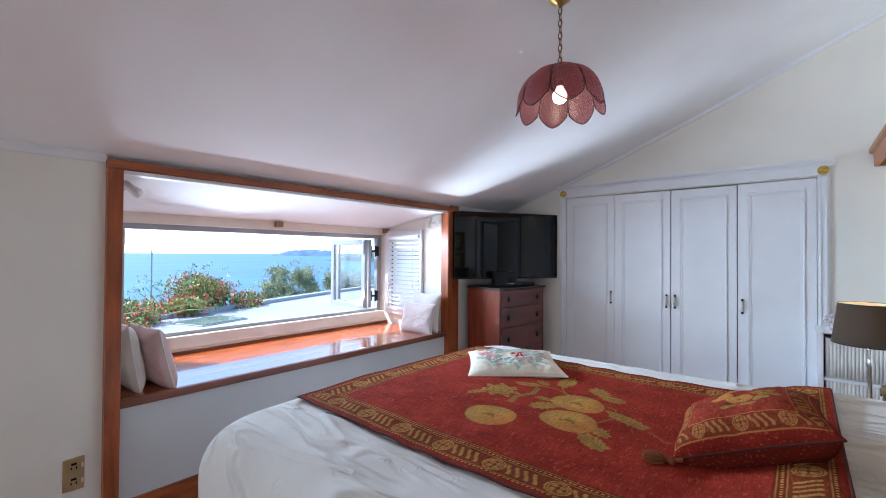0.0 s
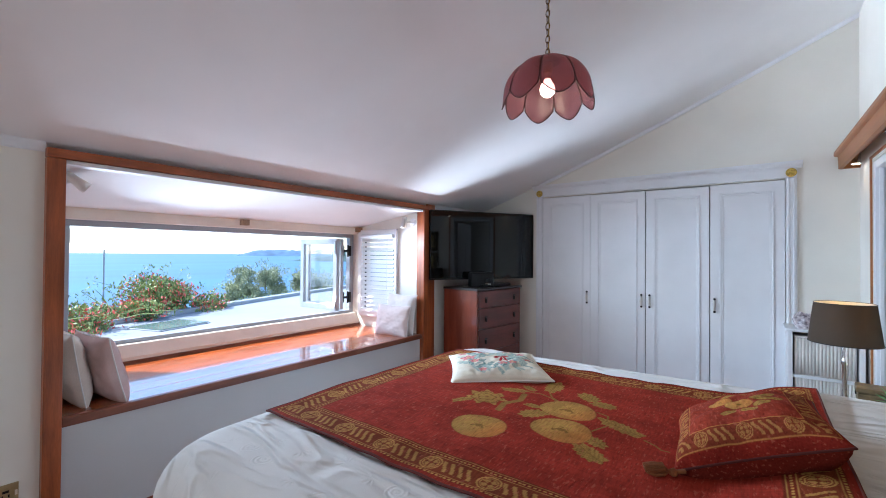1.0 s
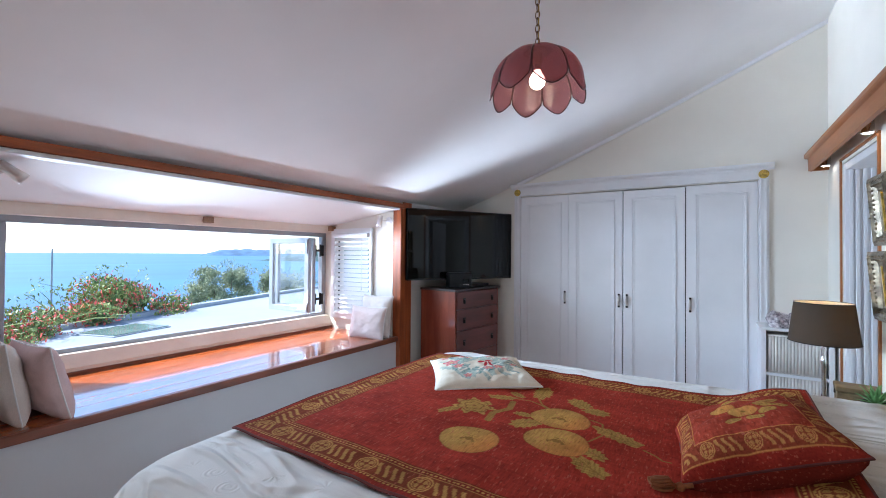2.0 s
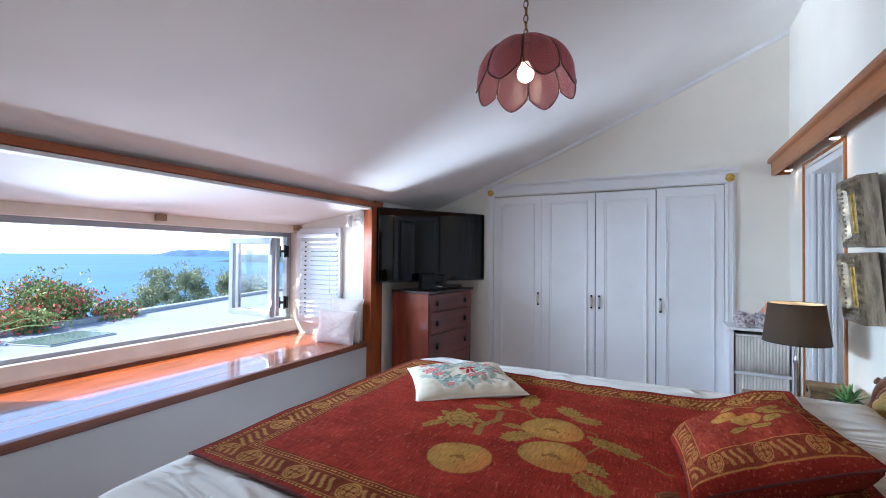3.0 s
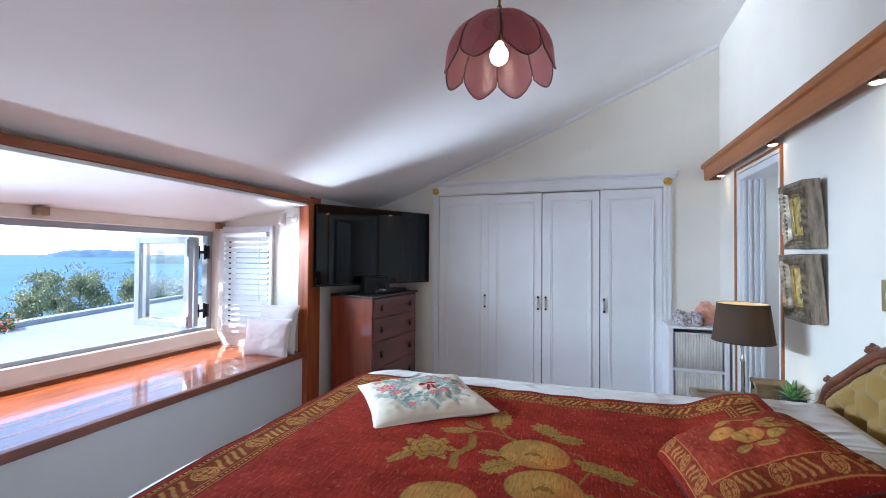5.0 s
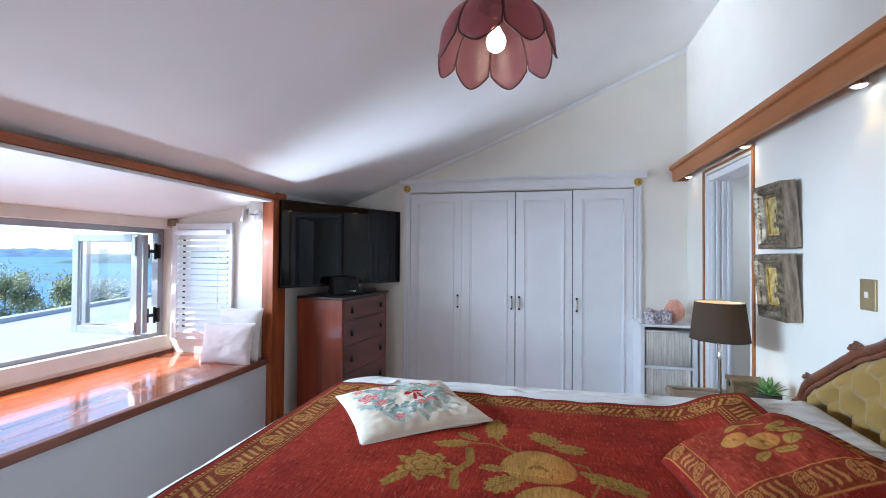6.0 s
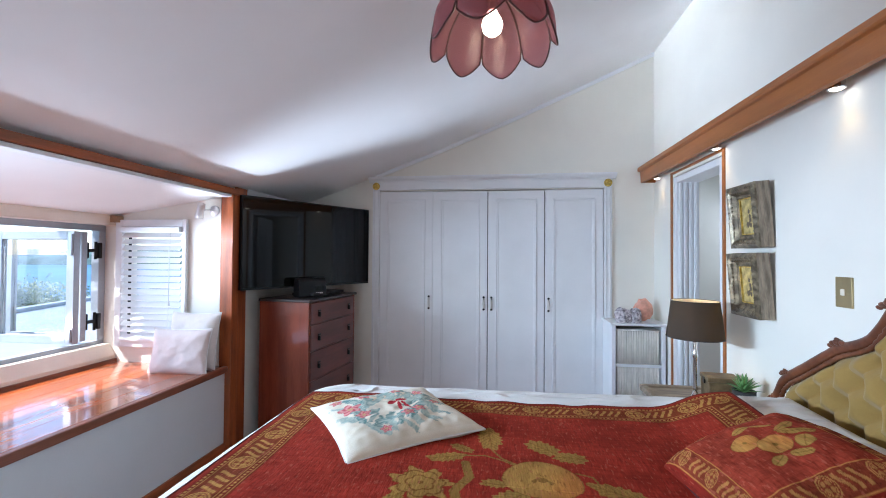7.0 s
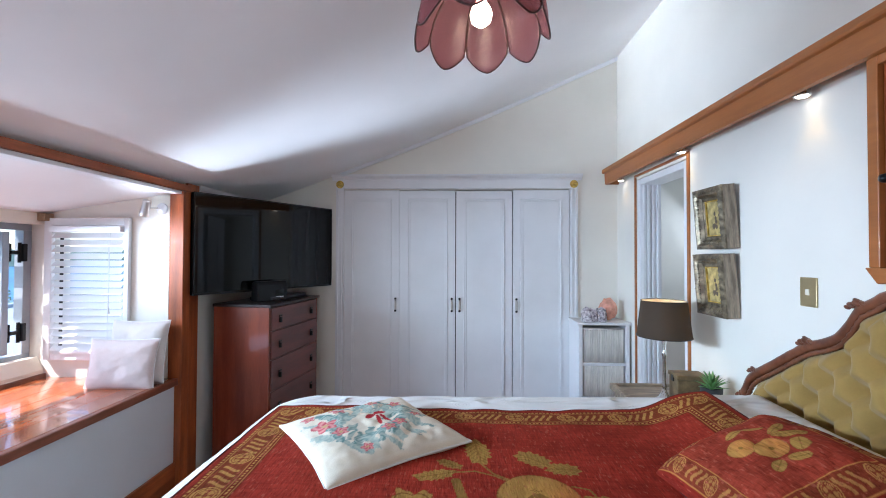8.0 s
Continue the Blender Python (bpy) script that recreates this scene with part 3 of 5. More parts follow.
part("knob", lathe([(0.004, 0), (0.006, 0.01), (0.015, 0.02), (0.012, 0.03), (0.001, 0.034)], 14, m=pose(-0.086, 0.475, 0.3, 0, -90, 0)), BLACK, cab, smooth=True)

# pictures
for z in (1.508, 1.163):
    p = thing("framed_picture", "small picture in a deep weathered ornate frame", "picture", pose(XE - 0.004, 2.90, z, 0, -4.5, 0), "framed pictures by the doorway")
    W, Hh, D = 0.125, 0.318, 0.060
    part("frame_side", boxes((-D, -0.0, -W, -W + 0.012, 0, Hh), (-D, 0, W - 0.012, W, 0, Hh), (-D, 0, -W + 0.012, W - 0.012, 0, 0.012), (-D, 0, -W + 0.012, W - 0.012, Hh - 0.012, Hh)), RAWWOOD, p, "bare weathered timber sides", 0.002)
    bm = bmesh.new()
    prof = [(0.0, -D), (0.0, -D - 0.008), (0.02, -D - 0.016), (0.035, -D - 0.006), (0.05, -D + 0.012), (0.062, -D + 0.010), (0.07, -D + 0.022)]
    loops = [[bm.verts.new((x, sy * (W - i), (i if sz < 0 else Hh - i))) for sy, sz in ((-1, -1), (1, -1), (1, 1), (-1, 1))] for i, x in prof]
    for a, b in zip(loops, loops[1:]):
        for k in range(4):
            bm.faces.new((a[k], a[(k + 1) % 4], b[(k + 1) % 4], b[k]))
    part("frame_face", bm, SILVERED, p)
    rnd = random.Random(5)
    bm = bmesh.new()
    for k in range(88):
        u = k / 88 * 4
        s, f = int(u), (u % 1) * 2 - 1
        i = 0.020 if k % 2 else 0.036
        y = (W - i) * (f if s in (0, 2) else (1 if s == 1 else -1))
        zz = Hh / 2 + (Hh / 2 - i) * (f if s in (1, 3) else (-1 if s == 0 else 1))
        g = bmesh.ops.create_icosphere(bm, subdivisions=1, radius=0.0085)
        bmesh.ops.transform(bm, matrix=pose(-D - (0.012 if k % 2 else 0.004), y, zz, rnd.uniform(0, 90), rnd.uniform(0, 90), 0) @ Matrix.Diagonal((0.7, rnd.uniform(0.5, 1.3), rnd.uniform(0.4, 0.9), 1)), verts=g["verts"])
    part("ornament", bm, SILVERED, p, "raised scrolled ornament", smooth=True)
    part("slip", boxes((-D + 0.016, -D + 0.03, -W + 0.064, -W + 0.072, 0.064, Hh - 0.064), (-D + 0.016, -D + 0.03, W - 0.072, W - 0.064, 0.064, Hh - 0.064), (-D + 0.016, -D + 0.03, -W + 0.072, W - 0.072, 0.064, 0.072), (-D + 0.016, -D + 0.03, -W + 0.072, W - 0.072, Hh - 0.072, Hh - 0.064)), GOLD, p, "narrow gilt slip", 0.001)
    part("art", boxes((-D + 0.024, -D + 0.026, -W + 0.07, W - 0.07, 0.07, Hh - 0.07)), mat("aged_print", (0.42, 0.33, 0.13), 0.7, spread=0.35, scale=35, bump=0.05), p, "aged yellow print")
    bm = bmesh.new()
    for k in range(7):
        g = bmesh.ops.create_icosphere(bm, subdivisions=1, radius=0.010)
        bmesh.ops.transform(bm, matrix=Matrix.Translation((-D + 0.022, rnd.uniform(-0.02, 0.02), Hh / 2 + rnd.uniform(-0.05, 0.03))) @ Matrix.Diagonal((0.1, 1, 1.3, 1)), verts=g["verts"])
    part("motif", bm, mat("print_ink", (0.12, 0.09, 0.06), 0.8), p)

# switch plates
s = thing("light_switch", "brass light switch plate with a pale rocker", "switch", pose(XE, 2.378, 1.325))
part("plate", boxes((-0.007, 0, -0.040, 0.040, -0.058, 0.058)), PLATE, s, bevel=0.003)
part("rocker", boxes((-0.012, -0.007, -0.009, 0.009, -0.012, 0.012)), IVORY, s, bevel=0.002)
s = thing("power_outlet", "brass double power outlet with ivory sockets", "outlet", pose(XW, 0.515, 0.385))
part("plate", boxes((0, 0.007, -0.040, 0.040, -0.078, 0.078)), PLATE, s, bevel=0.003)
for z in (-0.036, 0.036):
    k = part("socket", boxes((0.007, 0.010, -0.026, 0.026, z - 0.026, z + 0.026)), PLATE, s, bevel=0.002)
    part("slot", boxes((0.0101, 0.011, -0.012, -0.007, z - 0.012, z), (0.0101, 0.011, 0.007, 0.012, z - 0.012, z), (0.0101, 0.0115, -0.01, 0.01, z + 0.008, z + 0.018)), BLACK, k)
    part("rocker", boxes((0.007, 0.011, 0.028, 0.036, z - 0.01, z + 0.01)), IVORY, s)


def wall_spot(m, aim):
    s = thing("wall_spot", "small satin nickel adjustable wall spot", "spotlight", m @ Matrix.Diagonal((0.85, 0.85, 0.85, 1)), "wall spots in the alcove")
    part("base", lathe([(0.042, 0), (0.042, 0.012), (0.036, 0.018), (0.008, 0.02), (0.007, 0.05)], 24), WHITE, s, "white round wall plate", smooth=True)
    part("arm", tube([(0, 0, 0.045), tuple(aim.translation * 0.9)], 0.007, 8), NICKEL, s, smooth=True)
    h = part("head", lathe([(0.001, 0.062), (0.024, 0.058), (0.027, 0.05), (0.027, 0.0), (0.032, -0.035), (0.034, -0.065), (0.031, -0.065), (0.026, -0.03)], 24), NICKEL, s, smooth=True, m=aim)
    part("bulb", lathe([(0.026, -0.05), (0.02, -0.058), (0.001, -0.06)], 16), IVORY, h, "frosted bulb face", smooth=True)


wall_spot(pose(-2.665, AY1, 1.755, 90, 0, 0), Matrix.Translation((-0.075, 0.0, 0.075)) @ Vector((0.35, 0.9, 0.2)).to_track_quat("Z", "Y").to_matrix().to_4x4())
wall_spot(pose(-2.72, AY0, 1.785, -90, 0, 0), Matrix.Translation((0.01, -0.015, 0.085)) @ Vector((-0.15, -0.6, -0.75)).to_track_quat("Z", "Y").to_matrix().to_4x4())

# ---- bed ----
BX0, BX1, BY0, BY1, BTOP = -1.665, 0.47, 0.70, 2.64, 0.848


def smooth(a, b, v):
    t = min(1, max(0, (v - a) / (b - a)))
    return t * t * (3 - 2 * t)


FOOT, FALL = 0.19, 0.195


def bed_top(x, y):
    """Height of the made bed, with the pillows under its spread."""
    return flat_top(x, y) - foot_drop(x)


def foot_drop(x):
    s = min(1.0, max(0.0, (BX0 + FOOT - x) / FOOT))
    return FALL * (1 - math.sqrt(1 - s * s))


def flat_top(x, y):
    z = BTOP + 0.075 * smooth(-0.14, 0.14, x) * smooth(2.52, 2.34, y) * smooth(0.70, 0.85, y)
    z += 0.010 * math.sin(2.1 * x + 1.0) * math.sin(2.7 * y)
    z += 0.006 * noise.noise((x * 3.1, y * 3.1, 0.3)) + 0.0025 * noise.noise((x * 11, y * 9, 2.0))
    return z


bed = thing("bed", "double bed with carved timber headboard and gold buttoned upholstery", "bed", pose(-0.64, 1.61, 0))
part("base", boxes((-0.95, 1.04, -0.80, 0.80, 0.06, 0.36)), mat("bed_base_cloth", (0.42, 0.38, 0.33), 0.9), bed, bevel=0.02)
part("mattress", boxes((-0.95, 1.06, -0.80, 0.80, 0.362, 0.66)), LINEN, bed, bevel=0.05)
for x in (-0.88, 0.95):
    for y in (-0.7, 0.7):
        part("leg", lathe([(0.03, 0.0), (0.035, 0.06)], 14, m=pose(x, y, 0)), CARVED, bed)


def spread_mesh():
    """Bedspread: rings over a rounded rectangle, turned down over the sides."""
    bm = bmesh.new()
    R, n = 0.16, 320
    hx, hy = (BX1 - BX0) / 2, (BY1 - BY0) / 2
    cx, cy = (BX0 + BX1) / 2, (BY0 + BY1) / 2
    per = []
    segs = [((hx - R, hy), (-hx + R, hy)), ((-hx, hy - R), (-hx, -hy + R)), ((-hx + R, -hy), (hx - R, -hy)), ((hx, -hy + R), (hx, hy - R))]
    cent = [(-hx + R, hy - R), (-hx + R, -hy + R), (hx - R, -hy + R), (hx - R, hy - R)]
    for s, (a, b) in enumerate(segs):
        for i in range(60):
            f = i / 60
            per.append((a[0] + (b[0] - a[0]) * f, a[1] + (b[1] - a[1]) * f, s))
        a0 = math.pi / 2 + s * math.pi / 2
        for i in range(20):
            t = a0 + i / 20 * math.pi / 2
            per.append((cent[s][0] + R * math.cos(t), cent[s][1] + R * math.sin(t), s))
    n = len(per)
    rings = []
    fl = [k / 26 for k in range(1, 26)] + [1.0]
    inner = 1 - 0.11
    for f in fl:
        ring = []
        for px, py, _ in per:
            x, y = cx + px * f * (inner if px > 0 else 1 - FOOT / hx), cy + py * f * (1 - 0.13)
            ring.append(bm.verts.new((x, y, flat_top(x, y))))
        rings.append(ring)
    for k in range(1, 23):
        ring = []
        for j, (px, py, _) in enumerate(per):
            ix, iy = cx + px * (inner if px > 0 else 1 - FOOT / hx), cy + py * (1 - 0.13)
            ox, oy = cx + px, cy + py
            z0 = flat_top(ix, iy)
            drop = 0.15 + (FALL - 0.15) * smooth(0.3 * hx, 0.95 * hx, -px)
            if k <= 9:
                t = k / 9 * math.pi / 2
                x, y = ix + (ox - ix) * math.sin(t), iy + (oy - iy) * math.sin(t)
                z = z0 - drop * (1 - math.cos(t))
            else:
                g = (k - 9) / 13
                fold = 0.020 * g * math.sin(j * 0.33 + 1.2 * math.sin(j * 0.07)) + 0.01 * g
                d = Vector((px, py, 0)).normalized()
                x, y, z = ox + d.x * fold, oy + d.y * fold, z0 - drop - g * (z0 - drop - 0.03)
            w = 0.004 * noise.noise((x * 8, y * 8, z * 5))
            ring.append(bm.verts.new((x + w, y + w, z)))
        rings.append(ring)
    c = bm.verts.new((cx, cy, flat_top(cx, cy)))
    for j in range(n):
        bm.faces.new((c, rings[0][j], rings[0][(j + 1) % n]))
    for a, b in zip(rings, rings[1:]):
        for j in range(n):
            bm.faces.new((a[j], b[j], b[(j + 1) % n], a[(j + 1) % n]))
    return bm


def quilt_material():
    """White cotton with sewn rings and shells, creased on the bias."""
    m = mat("embroidered_bedspread", (0.70, 0.675, 0.635), 0.8, spread=0.04, scale=6, bump=0.2, fine=220, sheen=0.25)
    t = m.node_tree
    b = t.nodes["Principled BSDF"]
    co = next(n for n in t.nodes if n.type == "TEX_COORD")

    def math_node(op, a, c=None, d=None):
        n = t.nodes.new("ShaderNodeMath")
        n.operation = op
        for k, q in enumerate((a, c, d)):
            if q is None:
                continue
            if isinstance(q, (int, float)):
                n.inputs[k].default_value = q
            else:
                t.links.new(q, n.inputs[k])
        return n.outputs[0]

    def ramp(value, a, c):
        n = t.nodes.new("ShaderNodeMapRange")
        n.interpolation_type = "SMOOTHSTEP"
        n.inputs["From Min"].default_value, n.inputs["From Max"].default_value = a, c
        t.links.new(value, n.inputs["Value"])
        return n.outputs["Result"]

    vo = t.nodes.new("ShaderNodeTexVoronoi")
    vo.voronoi_dimensions = "2D"
    vo.inputs["Scale"].default_value, vo.inputs["Randomness"].default_value = 7.5, 0.7
    t.links.new(co.outputs["Object"], vo.inputs["Vector"])
    dv = t.nodes.new("ShaderNodeVectorMath")
    dv.operation = "SUBTRACT"
    t.links.new(co.outputs["Object"], dv.inputs[0])
    t.links.new(vo.outputs["Position"], dv.inputs[1])
    xyz = t.nodes.new("ShaderNodeSeparateXYZ")
    t.links.new(dv.outputs["Vector"], xyz.inputs[0])
    rgb = t.nodes.new("ShaderNodeSeparateXYZ")
    t.links.new(vo.outputs["Color"], rgb.inputs[0])
    r = vo.outputs["Distance"]
    ang = math_node("ARCTAN2", xyz.outputs["Y"], xyz.outputs["X"])
    spin = math_node("MULTIPLY_ADD", rgb.outputs["Y"], 6.3, ang)
    # rings: two raised lines round the middle
    ring = math_node("SINE", math_node("MULTIPLY", r, 62.0))
    ring = math_node("MULTIPLY", ring, ramp(r, 0.30, 0.25))
    # shells: ribs spreading from a point
    rib = math_node("SINE", math_node("MULTIPLY", spin, 9.0))
    half = ramp(math_node("SINE", spin), -0.1, 0.2)
    rib = math_node("MULTIPLY", math_node("MULTIPLY", rib, half), math_node("MULTIPLY", ramp(r, 0.27, 0.22), ramp(r, 0.03, 0.10)))
    pick = ramp(rgb.outputs["X"], 0.46, 0.48)
    sewn = math_node("ADD", math_node("MULTIPLY", ring, math_node("SUBTRACT", 1.0, pick)), math_node("MULTIPLY", rib, pick))
    # creases
    mp = t.nodes.new("ShaderNodeMapping")
    mp.inputs["Rotation"].default_value = (0, 0, math.radians(-28))
    mp.inputs["Scale"].default_value = (2.6, 8.5, 2.6)
    t.links.new(co.outputs["Object"], mp.inputs["Vector"])
    cr = t.nodes.new("ShaderNodeTexNoise")
    cr.inputs["Scale"].default_value, cr.inputs["Detail"].default_value, cr.inputs["Distortion"].default_value = 1.0, 1.6, 0.6
    t.links.new(mp.outputs["Vector"], cr.inputs["Vector"])
    fold = math_node("ABSOLUTE", math_node("SUBTRACT", cr.outputs["Fac"], 0.5))
    fold = math_node("POWER", ramp(fold, 0.16, 0.0), 1.5)
    h = math_node("ADD", math_node("MULTIPLY", sewn, 0.0007), math_node("MULTIPLY", fold, 0.016))
    bp = next(n for n in t.nodes if n.type == "BUMP")
    b2 = t.nodes.new("ShaderNodeBump")
    b2.inputs["Strength"].default_value, b2.inputs["Distance"].default_value = 0.9, 1.0
    t.links.new(h, b2.inputs["Height"])
    t.links.new(bp.outputs["Normal"], b2.inputs["Normal"])
    t.links.new(b2.outputs["Normal"], b.inputs["Normal"])
    return m


tagged(part("bedspread", spread_mesh(), quilt_material(), smooth=True), "white embroidered bedspread drawn over the bed and pillows", "bedspread")

# headboard, carved and buttoned
HB = [(0.0, 1.48), (0.12, 1.475), (0.24, 1.44), (0.39, 1.362), (0.46, 1.325), (0.495, 1.27), (0.54, 1.215), (0.60, 1.185), (0.66, 1.165), (0.72, 1.13), (0.80, 1.075), (0.87, 1.03), (0.935, 0.99), (0.975, 0.955), (1.0, 0.905), (1.03, 0.86)]


def head_z(d):
    d = abs(d)
    for (a, za), (b, zb) in zip(HB, HB[1:]):
        if a <= d <= b:
            return za + (zb - za) * (d - a) / (b - a)
    return HB[-1][1]


HC, HXF = 1.60, 0.505
hb = part("headboard", prism([(-1.0, 0.3), (1.0, 0.3), (1.0, 0.84)] + [(d * 0.97, z - 0.03) for d, z in HB[::-1]] + [(-d * 0.97, z - 0.03) for d, z in HB[1:]] + [(-1.0, 0.84)], "x", HXF + 0.64, XE - 0.01 + 0.64), CARVED, bed, "carved walnut headboard with gold velvet", m=pose(0, HC - 1.61, 0))
L = [(-d, z) for d, z in HB[::-1]] + [(d, z) for d, z in HB[1:]]
dense = []
for (a, za), (b, zb) in zip(L, L[1:]):
    for k in range(5):
        dense.append((a + (b - a) * k / 5, za + (zb - za) * k / 5))
dense.append(L[-1])
soft = [(dense[i][0], sum(dense[max(0, min(len(dense) - 1, i + k))][1] for k in (-2, -1, 0, 1, 2)) / 5) for i in range(len(dense))]
part("rail", tube([(HXF - 0.015 + 0.64, d, z - 0.028) for d, z in soft], 0.0195, 12), CARVED, hb, "carved walnut rail", smooth=True)
part("bead", tube([(HXF - 0.028 + 0.64, d * 0.972, z - 0.050) for d, z in soft], [0.007 + 0.003 * (i % 2) for i in range(len(soft))], 8), CARVED, hb, "beaded inner edge", smooth=True)


def scroll(y, z, size, lean):
    """A small rolled leaf lying on the rail."""
    bm = bmesh.new()
    for dy, dz, r, f in ((0, 0.0, 1.0, 1.0), (1.3, -0.55, 0.8, 1.2), (-1.2, -0.1, 0.7, 1.5), (0.2, 0.45, 0.55, 1.6), (2.3, -1.1, 0.55, 1.2)):
        g = bmesh.ops.create_icosphere(bm, subdivisions=2, radius=size * r)
        bmesh.ops.transform(bm, matrix=pose(HXF - 0.026 + 0.64, y + lean * dy * size, z + dz * size - 0.012, lean * 25) @ Matrix.Diagonal((1.0, f, 0.75, 1)), verts=g["verts"])
    part("scroll", bm, CARVED, hb, "carved leaf scroll", smooth=True)


for sgn in (1, -1):
    scroll(sgn * 0.665, 1.168, 0.0165, sgn)
    scroll(sgn * 0.465, 1.328, 0.016, sgn)
    scroll(sgn * 0.945, 0.988, 0.013, sgn)
    scroll(sgn * 1.02, 0.860, 0.014, sgn)
scroll(0.0, 1.47, 0.05, 1)

# buttoned velvet, diamonds between the buttons
bm = bmesh.new()
ny, nz = 300, 150
BU, BV, BZ = 0.123, 0.083, 0.462
btn = [(i * BU + (BU / 2 if j % 2 else 0), BZ + j * BV) for j in range(13) for i in range(-8, 9)]
btn = [(y, z) for y, z in btn if abs(y) < 0.93 and z < head_z(y) - 0.085]
grid = []
for i in range(ny + 1):
    y = -0.965 + 1.93 * i / ny
    top = head_z(y / 0.965) - 0.052
    col = []
    for j in range(nz + 1):
        z = 0.36 + (top - 0.36) * j / nz
        d = min((math.hypot(y - a, (z - b) * 1.0) for a, b in btn), default=1)
        u, v = y / BU + (z - BZ) / (2 * BV), y / BU - (z - BZ) / (2 * BV)
        pillow = abs(math.sin(math.pi * u) * math.sin(math.pi * v)) ** 0.42
        dimple = max(0.0, 1 - d / 0.060) ** 1.7
        puff = 0.068 * (1 - 0.95 * dimple) * (0.72 + 0.28 * pillow) + 0.003 * noise.noise((y * 16, z * 16, 1.0))
        edge = min(1, (top - z) / 0.05, (0.965 - abs(y)) / 0.05)
        col.append(bm.verts.new((HXF + 0.64 - 0.004 - puff * max(0, edge) ** 0.5, y, z)))
    grid.append(col)
for i in range(ny):
    for j in range(nz):
        bm.faces.new((grid[i][j], grid[i + 1][j], grid[i + 1][j + 1], grid[i][j + 1]))
up = part("upholstery", bm, VELVET, hb, "gold buttoned velvet upholstery", smooth=True)
bt = finish("button", lathe([(0.012, 0.0), (0.011, 0.005), (0.006, 0.009), (0.001, 0.010)], 12), VELVET, smooth=True)
for y, z in btn:
    if z > 0.8:
        share("button", bt, up, pose(HXF + 0.64 - 0.008, y, z, 0, -90, 0))


# ---- woven cloths ----
def ell(x, y, cx, cy, rx, ry, ang=0.0):
    """Below 1 inside the ellipse."""
    c, s = math.cos(ang), math.sin(ang)
    u, v = (x - cx) * c + (y - cy) * s, -(x - cx) * s + (y - cy) * c
    return (u / rx) ** 2 + (v / ry) ** 2


RED, DEEP, GLD, DGLD, OLIVE, RUST = (0.37, 0.042, 0.023), (0.16, 0.014, 0.009), (0.46, 0.25, 0.064), (0.21, 0.070, 0.022), (0.29, 0.18, 0.040), (0.45, 0.13, 0.03)


def mixc(a, b, f):
    return tuple(p + (q - p) * f for p, q in zip(a, b))


BAND = mixc(DGLD, DEEP, 0.55)


def band_colour(along, v, rate, r0, bars):
    """Medallions and slanted bars; v: metres from the band's middle."""
    c = (along % rate) - rate / 2
    r = math.hypot(c, v) / r0
    if r < 1:
        if r > 0.87 or 0.66 < r < 0.76:
            return GLD
        if r < 0.58 and abs(math.sin(2 * math.atan2(v, c))) > 0.45 and r > 0.2:
            return mixc(GLD, DGLD, 0.25)
        return mixc(DGLD, DEEP, 0.5)
    gap = rate - 2 * r0
    q = (along % rate) - rate / 2
    q = (q if q > 0 else q + rate) - r0 + 0.35 * v + 0.0035 * math.sin(v / r0 * 3.2)
    if 0.008 < q < gap - 0.008 and abs(v) < r0 * 0.78:
        s = (q - 0.008) / (gap - 0.016) * bars
        if s % 1 < 0.45:
            return mixc(GLD, DGLD, 0.18)
    return BAND


def border_colour(along, across, corner_rate=0.19):
    """across: metres in from the hem, 0 to 0.14; along: metres along it."""
    if across < 0.020:
        return mixc(RED, DEEP, 0.55)
    if 0.023 < across < 0.0275 or 0.119 < across < 0.1235:
        return GLD if (along % 0.014) < 0.0085 else DEEP
    if 0.032 < across < 0.0355 or 0.109 < across < 0.1125 or 0.130 < across < 0.133:
        return mixc(GLD, DGLD, 0.3)
    if 0.0355 <= across <= 0.109:
        return band_colour(along, across - 0.072, corner_rate, 0.034, 4)
    return mixc(DGLD, DEEP, 0.75)


FRUIT = [(-0.795, 1.42, 0.098), (-0.555, 1.562, 0.102), (-0.598, 1.755, 0.105)]
LEAVES = [(-0.862, 1.84, 0.058, 0.024, 0.35), (-0.82, 1.905, 0.040, 0.020, -0.55), (-0.735, 1.985, 0.075, 0.036, 1.65), (-0.575, 1.945, 0.058, 0.036, -0.75), (-0.50, 1.888, 0.050, 0.030, -0.05), (-0.69, 1.638, 0.055, 0.036, 0.75), (-0.725, 1.715, 0.036, 0.022, -0.1), (-0.975, 1.588, 0.050, 0.020, 1.1), (-0.40, 1.715, 0.085, 0.034, -0.42), (-0.44, 1.545, 0.045, 0.028, -0.5), (-0.43, 1.46, 0.06, 0.034, -0.6)]
STEMS = [((-0.805, 1.815), (-0.79, 1.74), (-0.825, 1.66), (-0.812, 1.59)), ((-0.735, 1.92), (-0.70, 1.86), (-0.66, 1.83), (-0.62, 1.80)), ((-0.80, 1.86), (-0.75, 1.87), (-0.70, 1.85), (-0.66, 1.82)), ((-0.50, 1.80), (-0.46, 1.79), (-0.44, 1.70), (-0.47, 1.62)), ((-0.315, 1.66), (-0.28, 1.64), (-0.26, 1.62), (-0.24, 1.62))]
FLOWER = (-0.915, 1.68)


